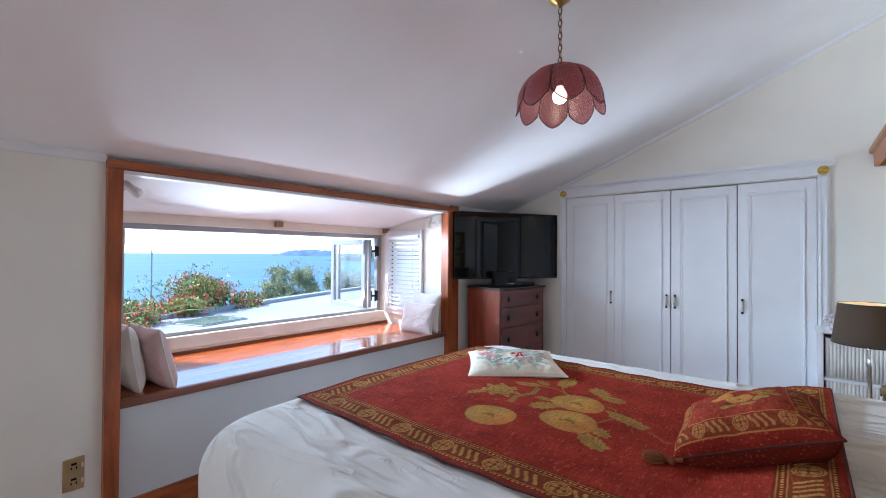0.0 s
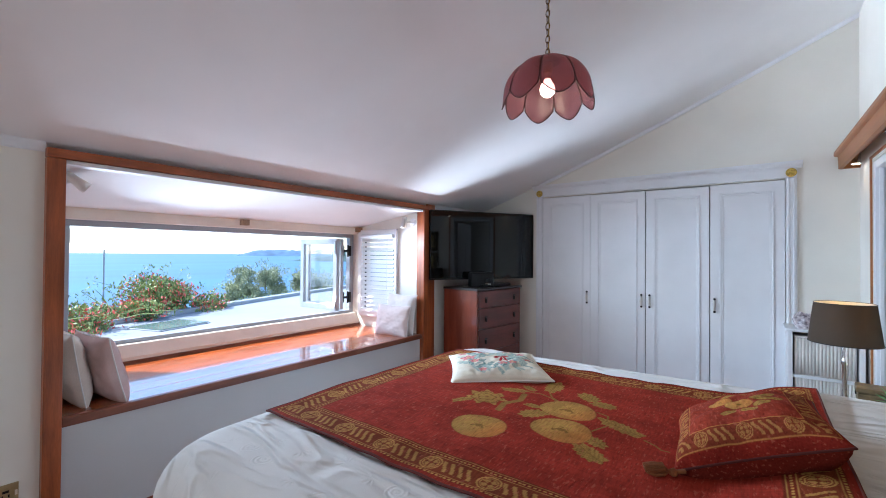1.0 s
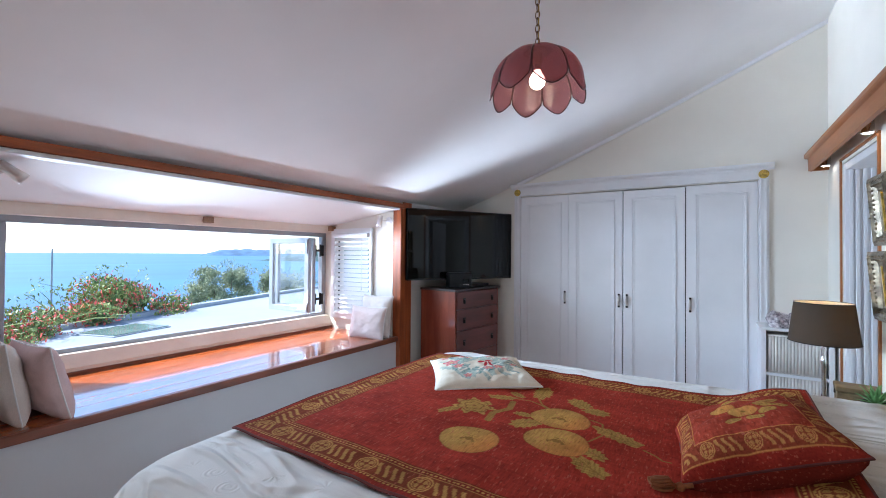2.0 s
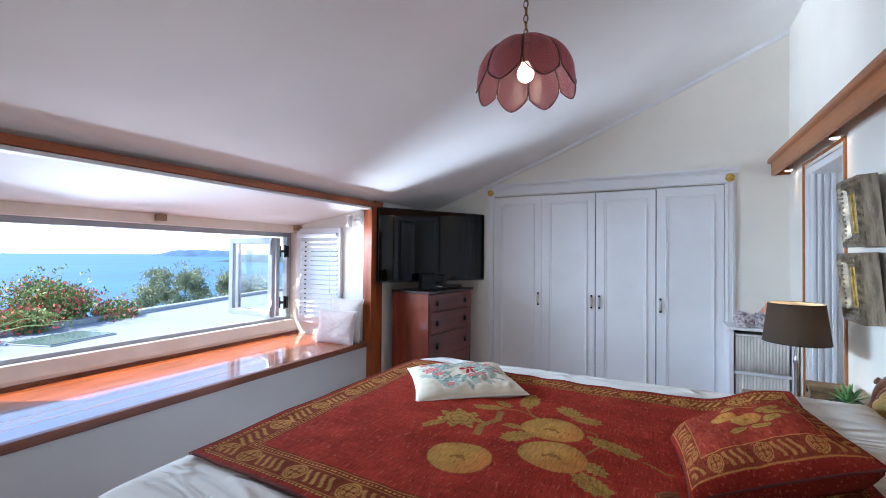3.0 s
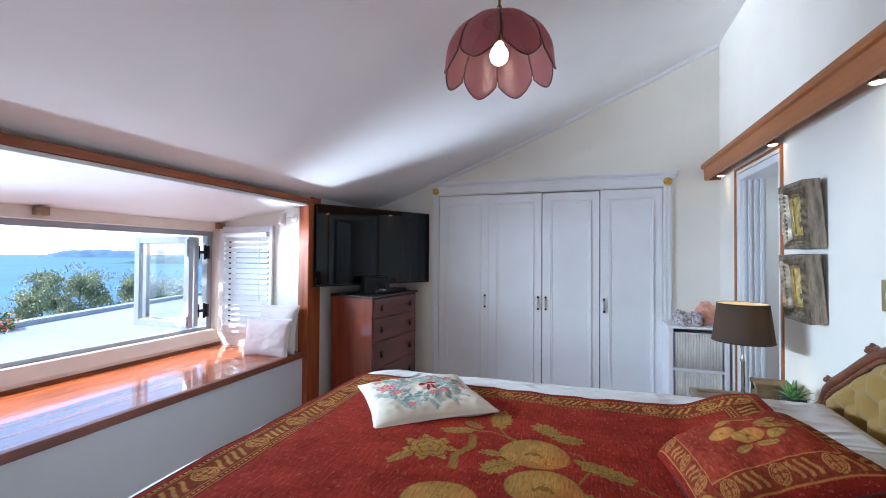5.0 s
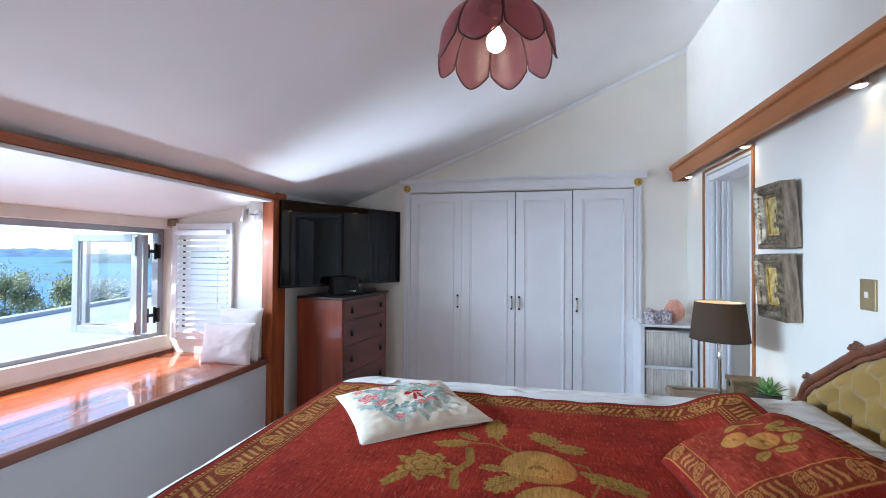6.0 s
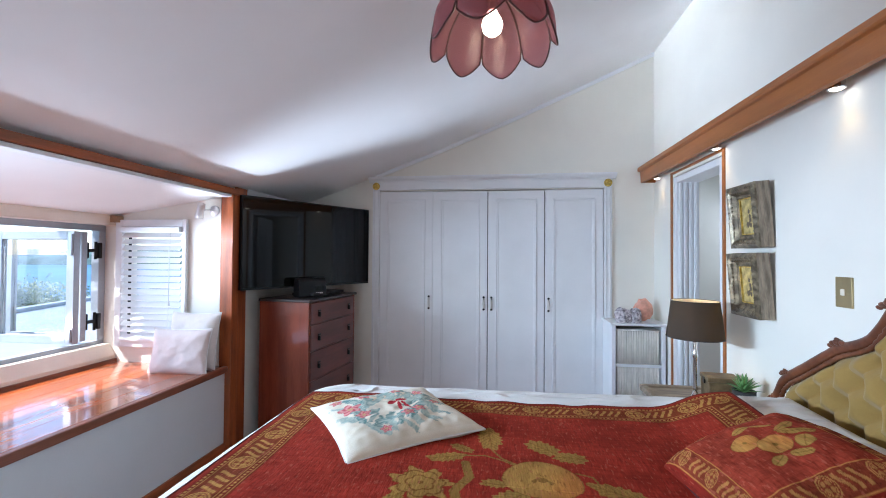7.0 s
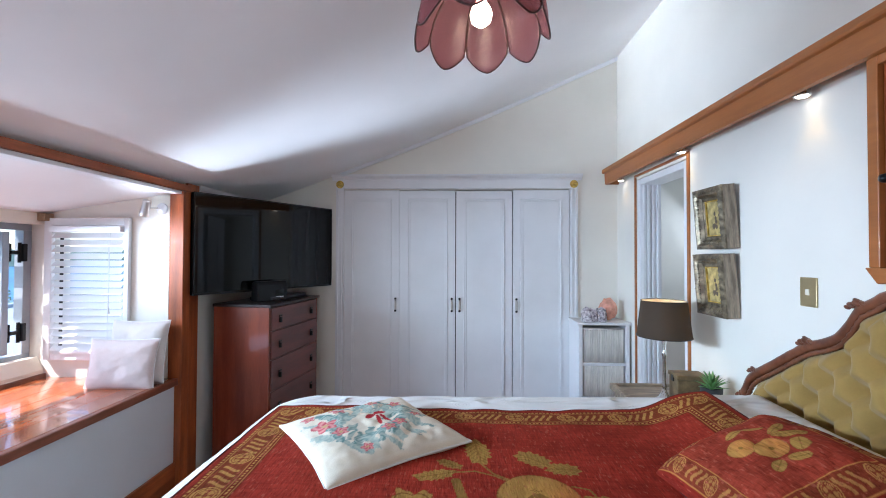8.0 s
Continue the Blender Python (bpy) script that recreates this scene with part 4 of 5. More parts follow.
def throw_colour(x, y, edge):
    ins, side, along = edge
    if ins < 0.138:
        return border_colour(along, ins)
    n = noise.noise((x * 30, y * 30, 0))
    for k, (cx, cy, r) in enumerate(FRUIT[::-1]):
        an = math.atan2(y - cy, x - cx)
        e = ell(x, y, cx, cy, r, r * 0.93) * (1 + 0.06 * math.sin(3 * an + k))
        if e < 1:
            if e > 0.95:
                return mixc(DGLD, OLIVE, 0.4)
            a = math.atan2(y - cy - 0.2 * r, x - cx)
            if e < 0.015 or (e < 0.09 and math.sin(a * 5) > 0.75):
                return mixc(OLIVE, DEEP, 0.3)
            blush = smooth(-0.35, 0.75, 0.7 * (x - cx) / r - 0.5 * (y - cy) / r + 0.5 * noise.noise((x * 9, y * 9, k)))
            return mixc(mixc(mixc(GLD, OLIVE, 0.35 * smooth(0.2, 1.1, e)), (0.46, 0.27, 0.06), 0.4 * smooth(0.5, 0.0, e)), RUST, 0.55 * blush + 0.12 * n)
    fx, fy = x - FLOWER[0], y - FLOWER[1]
    r, a = math.hypot(fx, fy), math.atan2(fy, fx)
    if r < 0.075 + 0.014 * math.sin(a * 7) + 0.006 * math.sin(a * 16):
        ring = min(abs(r - 0.030 - 0.010 * abs(math.sin(a * 2.5))), abs(r - 0.054 - 0.012 * abs(math.sin(a * 3.5 + 0.6))))
        if ring < 0.0028 or r < 0.008 or r > 0.072 + 0.014 * math.sin(a * 7) + 0.006 * math.sin(a * 16):
            return mixc(OLIVE, DEEP, 0.45)
        return mixc(OLIVE, GLD, 0.55 + 0.3 * n)
    for cx, cy, rx, ry, g in LEAVES:
        e = ell(x, y, cx, cy, rx, ry, g) * (1 + 0.22 * math.sin(11 * math.atan2(y - cy, x - cx)))
        if e < 1 + 0.25 * n:
            c, s = math.cos(g), math.sin(g)
            u, v = (x - cx) * c + (y - cy) * s, -(x - cx) * s + (y - cy) * c
            vein = abs(v) < 0.0028 or math.sin((abs(v) * 1.2 + u) * 330) > 0.72
            return mixc(OLIVE, DEEP, 0.3) if vein else mixc(OLIVE, GLD, 0.25)
    for k, pts in enumerate(STEMS):
        for (x0, y0), (x1, y1) in zip(pts, pts[1:]):
            t = min(1, max(0, ((x - x0) * (x1 - x0) + (y - y0) * (y1 - y0)) / ((x1 - x0) ** 2 + (y1 - y0) ** 2)))
            if math.hypot(x - x0 - t * (x1 - x0), y - y0 - t * (y1 - y0)) < (0.013 if k == 0 else 0.0035):
                return mixc(OLIVE, DGLD, 0.3)
    return mixc(RED, DEEP, 0.35 + 0.25 * noise.noise((x * 14, y * 120, 1.0)) + 0.2 * noise.noise((x * 5, y * 5, 6.0)))


def cloth(name, nx, ny, place, colour, material, parent=None, thick=0.006):
    """A woven sheet: place(u, v) gives its points, colour(u, v) its threads."""
    verts = [place(i / nx, j / ny) for j in range(ny + 1) for i in range(nx + 1)]
    faces = [(j * (nx + 1) + i, j * (nx + 1) + i + 1, (j + 1) * (nx + 1) + i + 1, (j + 1) * (nx + 1) + i) for j in range(ny) for i in range(nx)]
    me = bpy.data.meshes.new(name)
    me.from_pydata(verts, [], faces)
    at = me.color_attributes.new("weave", "FLOAT_COLOR", "POINT")
    vals = []
    for j in range(ny + 1):
        for i in range(nx + 1):
            vals.extend((*colour(i / nx, j / ny), 1.0))
    at.data.foreach_set("color", vals)
    me.materials.append(material)
    me.polygons.foreach_set("use_smooth", [True] * len(me.polygons))
    ob = new(name, me)
    if thick:
        so = ob.modifiers.new("thickness", "SOLIDIFY")
        so.thickness, so.offset = thick, 1.0
    ob.parent = parent
    return ob


TX0, TX1, TY0, TY1 = -1.505, 0.165, 1.06, 2.345


def throw_place(u, v):
    x, y = TX0 + (TX1 - TX0) * u, TY0 + (TY1 - TY0) * v
    x += 0.012 * math.sin(v * 5.0) * (1 - u)
    y += 0.010 * math.sin(u * 7.0 + 1.0) * (1 if v > 0.5 else 0.4)
    w = 0.003 * abs(noise.noise((x * 6, y * 6, 4.0))) + 0.002 * (1 + math.sin(u * 60 + 3 * v)) * smooth(0.04, 0.0, min(u, 1 - u, v, 1 - v))
    return (x, y, bed_top(x, y) + 0.004 + w)


def throw_paint(u, v):
    x, y = TX0 + (TX1 - TX0) * u, TY0 + (TY1 - TY0) * v
    d = [(x - TX0, y), (TX1 - x, y), (y - TY0, x), (TY1 - y, x)]
    k = min(range(4), key=lambda q: d[q][0])
    return throw_colour(x, y, (d[k][0], k, d[k][1] + 5.0 + 0.045))


throw = tagged(cloth("bed_throw", 560, 430, throw_place, throw_paint, WEAVE_RED), "red tapestry throw with gold fruit and patterned border on the bed", "throw")
rim = [throw_place(k / 80, 0) for k in range(80)] + [throw_place(1, k / 60) for k in range(60)] + [throw_place(1 - k / 80, 1) for k in range(80)] + [throw_place(0, 1 - k / 60) for k in range(60)]
part("hem", tube([(x, y, z + 0.004) for x, y, z in rim], 0.0042, 6, closed=True), mat("dark_red_hem", (0.10, 0.012, 0.006), 0.9, spread=0.2), throw, "dark red sewn hem", smooth=True)


def cushion(name, w, d, h, m, colour, material, label, n=70, group="", piping=None, back_colour=None):
    """A stuffed square cushion with drawn-in sides and pinched corners, lying in its own x-y plane."""
    ob = thing(name, label, "cushion", m, group)

    def face(sign):
        def place(u, v):
            a, b = u * 2 - 1, v * 2 - 1
            px = a * w / 2 * (1 - 0.07 * (1 - b * b)) 
            py = b * d / 2 * (1 - 0.07 * (1 - a * a))
            t = max(0.0, (1 - a ** 4) * (1 - b ** 4)) ** 0.5
            z = h / 2 * t * (0.85 + 0.15 * (1 - a * a) * (1 - b * b))
            z += 0.010 * t * noise.noise((a * 2.3 + w * 9, b * 2.3, sign)) + 0.004 * t * noise.noise((a * 7, b * 7, sign * 2))
            return (px, py, sign * z + 0.0008 * sign)
        return place
    front = cloth("front", n, n, face(1), colour, material, ob, 0)
    back = cloth("back", 40, 40, face(-1), lambda u, v: back_colour or colour(0.04, 0.5), material, ob, 0)
    back.data.flip_normals()
    edge = []
    for k in range(160):
        s, f = k // 40, (k % 40) / 40
        u, v = ((f, 0), (1, f), (1 - f, 1), (0, 1 - f))[s]
        p = face(1)(u, v)
        edge.append((p[0], p[1], 0))
    part("piping", tube(edge, 0.0035, 6, closed=True), piping or material, ob, smooth=True)
    return ob


def frame_from(origin, xdir, ydir):
    x = Vector(xdir).normalized()
    z = x.cross(Vector(ydir)).normalized()
    y = z.cross(x)
    return Matrix.Translation(origin) @ Matrix((x, y, z)).transposed().to_4x4()


# red cushion leaning on the pillows
def red_paint(u, v):
    x, y = (u - 0.5) * 0.42, (v - 0.5) * 0.42
    ins = min(0.21 - abs(x), 0.21 - abs(y))
    n = noise.noise((x * 40, y * 40, 7))
    if ins < 0.012:
        return mixc(RED, DEEP, 0.75)
    if ins < 0.0150 or 0.060 < ins < 0.063:
        return mixc(GLD, RUST, 0.45)
    if ins < 0.060:
        along = y if 0.21 - abs(x) < 0.21 - abs(y) else x
        return mixc(band_colour(along + 5.0 + 0.015, ins - 0.0375, 0.118, 0.0205, 3), (0.22, 0.03, 0.02), 0.30)
    base = mixc((0.33, 0.052, 0.028), (0.18, 0.022, 0.011), 0.4 + 0.2 * n + 0.4 * noise.noise((x * 45, y * 260, 2.0)))
    for cx, cy, r in ((0.012, -0.020, 0.042), (-0.042, 0.022, 0.038)):
        e = ell(x, y, cx, cy, r, r * 0.88)
        if e < 1:
            return mixc(OLIVE, DEEP, 0.3) if e < 0.03 or e > 0.92 else mixc(GLD, RUST, 0.2 + 0.35 * smooth(-0.03, 0.04, x - cx) + 0.15 * n)
    for cx, cy, rx, ry, g in ((0.085, 0.040, 0.042, 0.014, 0.5), (0.092, 0.004, 0.045, 0.013, -0.2), (-0.025, -0.078, 0.026, 0.016, 0.6), (0.035, -0.080, 0.026, 0.016, -0.4), (0.075, -0.045, 0.03, 0.022, 0.9), (-0.01, 0.085, 0.03, 0.012, 0.2), (0.04, 0.075, 0.03, 0.010, -0.5)):
        e = ell(x, y, cx, cy, rx, ry, g)
        if e < 1 + 0.2 * n:
            cg, sg = math.cos(g), math.sin(g)
            w = -(x - cx) * sg + (y - cy) * cg
            return mixc(OLIVE, DEEP, 0.25) if abs(w) < 0.0018 or e > 0.85 else mixc(OLIVE, GLD, 0.5)
    return base


A, B, C = Vector((-0.175, 1.885, 0.865)), Vector((-0.185, 1.50, 0.862)), Vector((0.12, 1.92, 0.985))
mid = (B + C) / 2
rc = cushion("tapestry_cushion", 0.395, 0.41, 0.185, frame_from(mid + Vector((-0.01, 0.0, 0.003)), C - A, A - B), red_paint, WEAVE_RED, "red tapestry cushion with gold fruit, tassel and patterned border", 190, back_colour=(0.16, 0.02, 0.012), piping=mat("dark_red_piping", (0.075, 0.010, 0.006), 0.9))
bm = bmesh.new()
rnd = random.Random(3)
for k in range(46):
    a, b = rnd.uniform(-1, 1), rnd.uniform(-0.6, 1)
    tube([(-0.012, 0, 0), (-0.026, a * 0.016, 0.004 + b * 0.014), (-0.050, a * 0.021, 0.002 + b * 0.013), (-0.066 - rnd.uniform(0, 0.008), a * 0.016, 0.004 + b * 0.008)], 0.0026, 5, bm)
tube([(0.03, 0, 0.006), (0.01, 0, 0.002), (-0.014, 0, 0.002)], 0.006, 8, bm)
lathe([(0.002, -0.012), (0.011, -0.006), (0.012, 0.004), (0.002, 0.012)], 12, bm)
part("tassel", bm, mat("rust_tassel", (0.24, 0.075, 0.02), 0.9, spread=0.3), rc, "rust coloured tassel", m=rc.matrix_world.inverted() @ pose(-0.205, 1.475, 0.862, 0, 0, 25))


# floral cushion
def floral_paint(u, v):
    x, y = u * 2 - 1, v * 2 - 1
    n = noise.noise((x * 9, y * 9, 3))
    base = mixc((0.76, 0.71, 0.60), (0.66, 0.58, 0.44), 0.5 + 0.5 * n)
    if max(abs(x), abs(y)) > 0.90:
        return (0.74, 0.68, 0.56)
    if ell(x, y, 0.05, 0.14, 0.10, 0.055, 0.5) < 1 or ell(x, y, 0.23, 0.20, 0.10, 0.055, -0.2) < 1 or ell(x, y, 0.11, -0.04, 0.035, 0.17, -0.25) < 1 or ell(x, y, 0.22, -0.03, 0.03, 0.16, 0.15) < 1:
        return (0.42, 0.03, 0.04)
    for k, (cx, cy, r) in enumerate(((-0.62, 0.26, 0.19), (-0.50, -0.06, 0.12), (0.34, -0.27, 0.11), (0.12, -0.36, 0.11), (0.62, 0.45, 0.12), (0.30, 0.66, 0.11), (-0.28, 0.66, 0.13), (-0.72, 0.66, 0.10), (0.70, -0.10, 0.08), (-0.35, -0.66, 0.09))):
        q, a = math.hypot(x - cx, y - cy), math.atan2(y - cy, x - cx)
        if q < r * (0.85 + 0.2 * math.sin(5 * a)):
            if q < r * 0.25:
                return (0.55, 0.35, 0.18)
            return mixc((0.50, 0.09, 0.11), (0.70, 0.32, 0.30), 0.5 + 0.5 * math.sin(a * 5 + 9 * q / r))
    for k in range(44):
        g = k * 2.4
        cx, cy = 0.84 * math.cos(g) * (0.42 + 0.0125 * k), 0.82 * math.sin(g) * (0.42 + 0.0125 * k)
        if ell(x, y, cx, cy, 0.21, 0.042 + 0.02 * ((k * 7) % 3), g + 0.3 + 0.9 * ((k * 5) % 4) + 0.8 * n) < 1:
            return mixc(mixc((0.13, 0.24, 0.23), (0.40, 0.48, 0.42), ((k * 3) % 5) / 5), (0.52, 0.56, 0.48), 0.35 + 0.35 * math.sin(34 * (x - y) + 9 * n))
    if ell(x, y, -0.05, 0.46, 0.34, 0.17, 0.1) < 1:
        return mixc((0.60, 0.45, 0.30), base, 0.4)
    return base


A, B, C = Vector((-1.41, 2.12, 0.872)), Vector((-1.125, 1.775, 0.865)), Vector((-0.775, 2.035, 0.875))
cushion("floral_cushion", 0.47, 0.47, 0.088, frame_from((A + C) / 2 + Vector((0.008, -0.012, 0.0)), C - B, A - B), floral_paint, WEAVE_FLORAL, "cream tapestry cushion with flowers and a red bow", 120, piping=LINEN)


def plain(c):
    return lambda u, v: c


def window_cushion(m, w, d, h, c, label):
    return cushion("window_cushion", w, d, h, m, plain(c), WEAVE_FLORAL, label, 36, "cushions on the window seat", LINEN)


window_cushion(frame_from((-2.745, 3.17, 0.875), (1, 0, 0), (0.05, 0.16, 1)), 0.36, 0.38, 0.11, (0.66, 0.60, 0.56), "cream cushion leaning on the alcove end")
window_cushion(frame_from((-2.765, 3.075, 0.82), (1, 0.06, 0.0), (0.30, 0.22, 1)), 0.40, 0.30, 0.10, (0.64, 0.54, 0.51), "pale pink cushion leaning on another")
window_cushion(frame_from((-2.84, 0.765, 0.865), (1, 0, 0), (0, -0.16, 1)), 0.42, 0.38, 0.13, (0.72, 0.64, 0.57), "cream piped cushion leaning on the alcove end")
window_cushion(frame_from((-2.78, 0.885, 0.85), (1, 0.1, 0), (0, -0.24, 1)), 0.40, 0.36, 0.13, (0.66, 0.50, 0.48), "dusky pink piped cushion leaning on another")

# ---- corner: drawers, television ----
CH = pose(-2.229, 3.84, 0, 0, 0, -7.2)       # front looks along +x
chest = thing("chest_of_drawers", "tall mahogany chest of drawers with dark top", "chest", CH)
CW, CD, CHH = 0.355, 0.21, 1.13
for nm, a in (("side_panel", (-CD, CD - 0.006, -CW, -CW + 0.022, 0.07, CHH - 0.02)), ("side_panel", (-CD, CD - 0.006, CW - 0.022, CW, 0.07, CHH - 0.02)), ("back_panel", (-CD, -CD + 0.012, -CW + 0.022, CW - 0.022, 0.07, CHH - 0.02)), ("base_board", (-CD + 0.012, CD - 0.03, -CW + 0.022, CW - 0.022, 0.07, 0.09))):
    part(nm, boxes(a), MAHOG, chest, bevel=0.002)
part("top", boxes((-CD - 0.002, CD + 0.012, -CW - 0.012, CW + 0.012, CHH - 0.02, CHH)), mat("dark_top", (0.018, 0.010, 0.009), 0.3, coat=0.15, spread=0.2), chest, "dark polished top", 0.004)
hs = (0.16, 0.195, 0.215, 0.23, 0.20)
z = CHH - 0.028
for i, h in enumerate(hs):
    d = part("drawer", boxes((CD - 0.03, CD, -CW + 0.024, CW - 0.024, z - h + 0.004, z)), MAHOG_D, chest, bevel=0.003)
    for y in (-CW + 0.12, CW - 0.13):
        part("handle", boxes((CD, CD + 0.006, y - 0.006, y + 0.030, z - h / 2 + 0.010, z - h / 2 + 0.024), (CD, CD + 0.02, y - 0.006, y + 0.008, z - h / 2 - 0.026, z - h / 2 + 0.010)), BLACK, d, "small black angular handle", 0.002)
    z -= h
part("plinth", boxes((-CD, CD - 0.012, -CW + 0.005, CW - 0.005, 0.0, 0.07)), MAHOG_D, chest, bevel=0.003)

TL, TR = Vector((-2.505, 3.315, 0)), Vector((-1.918, 4.345, 0))
tw = (TR - TL).length
tvx = (TR - TL).normalized()
ang = math.degrees(math.atan2(tvx.y, tvx.x))
tv = thing("television", "large flat black television on a wall bracket, switched off", "television", pose((TL.x + TR.x) / 2, (TL.y + TR.y) / 2, 1.538, 0, 0, ang))
part("casing", boxes((-tw / 2, tw / 2, 0.004, 0.035, -0.337, 0.337), (-tw / 3, tw / 3, 0.035, 0.06, -0.28, 0.1)), BLACK, tv, bevel=0.004)
part("screen", boxes((-tw / 2 + 0.008, tw / 2 - 0.008, -0.001, 0.0035, -0.322, 0.329)), SCREEN, tv, "dark glossy screen")
part("bezel", boxes((-tw / 2, tw / 2, -0.003, 0.004, -0.337, -0.323), (-tw / 2, tw / 2, -0.003, 0.004, 0.330, 0.337), (-tw / 2, -tw / 2 + 0.007, -0.003, 0.004, -0.323, 0.330), (tw / 2 - 0.007, tw / 2, -0.003, 0.004, -0.323, 0.330)), BLACK, tv, bevel=0.001)
part("bracket", boxes((-0.05, 0.05, 0.06, 0.42, -0.06, 0.06)), BLACK, tv)
r = thing("clock_radio", "small black clock radio on the chest of drawers", "radio", pose(-2.19, 3.73, CHH, 0, 0, 58))
part("body", prism([(-0.045, 0), (0.045, 0), (0.04, 0.125), (0.02, 0.145), (-0.03, 0.145), (-0.045, 0.12)], "x", -0.12, 0.12), BLACK, r, bevel=0.006)
part("display", boxes((0.02, 0.085, -0.0475, -0.0455, 0.045, 0.08)), SCREEN, r)
for k in range(4):
    part("button", boxes((0.025 + k * 0.016, 0.036 + k * 0.016, -0.048, -0.045, 0.022, 0.032)), NICKEL, r)
bx = thing("set_top_box", "flat black receiver box with a cable on the chest", "receiver", pose(-2.19, 3.93, CHH, 0, 0, 80))
part("body", boxes((-0.24, 0.20, -0.10, 0.10, 0.004, 0.028)), BLACK, bx, bevel=0.004)
part("cable", tube([(0.2, 0.05, 0.016), (0.25, 0.07, 0.012), (0.27, 0.02, 0.005), (0.23, -0.05, 0.005)], 0.004, 6), BLACK, bx, smooth=True)

# ---- side of the bed: cube shelf, night stand, lamp ----
cube = thing("cube_shelf", "narrow white cube shelf with two woven baskets", "shelf", pose(0.365, 4.205, 0))
SW, SD, SH = 0.20, 0.148, 0.938
part("side", boxes((-SW, -SW + 0.03, -SD, SD, 0, SH - 0.02)), WHITE, cube, bevel=0.002)
part("side", boxes((SW - 0.03, SW, -SD, SD, 0, SH - 0.02)), WHITE, cube, bevel=0.002)
part("back", boxes((-SW + 0.03, SW - 0.03, SD - 0.008, SD, 0.02, SH - 0.02)), WHITE, cube)
part("top", boxes((-SW - 0.012, SW + 0.012, -SD - 0.012, SD, SH - 0.02, SH)), WHITE, cube, bevel=0.003)
for zz in (0.02, 0.335, 0.605):
    part("shelf", boxes((-SW + 0.03, SW - 0.03, -SD + 0.004, SD - 0.008, zz - 0.01, zz + 0.01)), WHITE, cube, bevel=0.002)
for z0 in (0.616, 0.346, 0.031):
    b = thing("basket", "pale grey woven basket in the cube shelf", "basket", pose(0.365, 4.205, z0), "baskets in the shelf")
    hh = 0.275
    part("body", boxes((-0.160, 0.160, -0.130, 0.12, 0.0, hh - 0.012)), RATTAN, b, bevel=0.008)
    bm = bmesh.new()
    for k in range(17):
        x = -0.148 + k * 0.0185
        tube([(x, -0.1285, 0.004), (x, -0.1290, hh * 0.5), (x, -0.1285, hh - 0.014)], 0.0104, 10, bm)
    part("weave", bm, RATTAN, b, "upright woven canes", smooth=True)
    part("rim", tube([(-0.156, -0.128, hh - 0.01), (0.156, -0.128, hh - 0.01), (0.156, 0.115, hh - 0.01), (-0.156, 0.115, hh - 0.01)], 0.008, 8, closed=True), RATTAN, b, smooth=True)


def rock(name, label, cat, m, size, material, seed, pts=1, sharp=0.35):
    rnd = random.Random(seed)
    whole = thing(name, label, cat, m) if pts > 1 else None
    for k in range(pts):
        bm = bmesh.new()
        g = bmesh.ops.create_icosphere(bm, subdivisions=3 if pts == 1 else 2, radius=1.0)
        o = Vector((rnd.uniform(-0.75, 0.75), rnd.uniform(-0.5, 0.5), rnd.uniform(0.0, 0.5))) if pts > 1 else Vector((0, 0, 0.9))
        s = 1.0 if pts == 1 else rnd.uniform(0.25, 0.5)
        for v in g["verts"]:
            p = v.co * (1 + sharp * noise.cell(v.co * 2.2 + Vector((k * 3, seed, 0))) * 0.5 + 0.15 * noise.noise(v.co * 2 + Vector((seed, k, 0))))
            p = p * s + o
            v.co = Vector((p.x * size[0], p.y * size[1], max(0.0, p.z) * size[2]))
        if whole:
            part("crystal", bm, material, whole)
    if whole:
        return whole
    ob = part(name, bm, material)
    ob.matrix_world = m
    return tagged(ob, label, cat)


rock("crystal_cluster", "rough purple and grey amethyst cluster on the shelf", "crystal", pose(0.305, 4.12, SH), (0.095, 0.07, 0.125), AMETHYST, 4, 22)
rock("salt_lamp", "pink rock salt lamp on the cube shelf", "salt lamp", pose(0.445, 4.20, SH), (0.070, 0.06, 0.095), SALT, 8, 1, 0.2)

ns = thing("nightstand", "greyed timber night stand with a framed top", "night stand", pose(0.362, 3.06, 0))
part("top", boxes((-0.20, 0.20, -0.26, 0.26, 0.650, 0.665)), STAND, ns, bevel=0.003)
part("rim", boxes((-0.215, 0.215, -0.275, -0.245, 0.640, 0.678), (-0.215, 0.215, 0.245, 0.275, 0.640, 0.678), (-0.215, -0.185, -0.245, 0.245, 0.640, 0.678), (0.185, 0.215, -0.245, 0.245, 0.640, 0.678)), STAND, ns, "raised timber rim", 0.004)
part("body", boxes((-0.19, 0.19, -0.25, 0.25, 0.42, 0.648)), STAND, ns, bevel=0.004)
for x in (-0.17, 0.17):
    for y in (-0.23, 0.23):
        part("leg", lathe([(0.014, 0), (0.022, 0.2), (0.02, 0.42)], 12, m=pose(x, y, 0)), STAND, ns)
tl = thing("table_lamp", "taupe drum lampshade on a slim glass and chrome stem, lit", "table lamp", pose(0.33, 3.02, 0.666))
part("base", lathe([(0.065, 0), (0.065, 0.008), (0.055, 0.014), (0.030, 0.03), (0.014, 0.06), (0.011, 0.075)], 32), CHROME, tl, smooth=True)
part("stem", lathe([(0.010, 0.074), (0.013, 0.09), (0.009, 0.11), (0.009, 0.25), (0.015, 0.262), (0.010, 0.278), (0.009, 0.31), (0.013, 0.33), (0.010, 0.345), (0.007, 0.41)], 20), CHROME, tl, "slim polished stem", smooth=True)
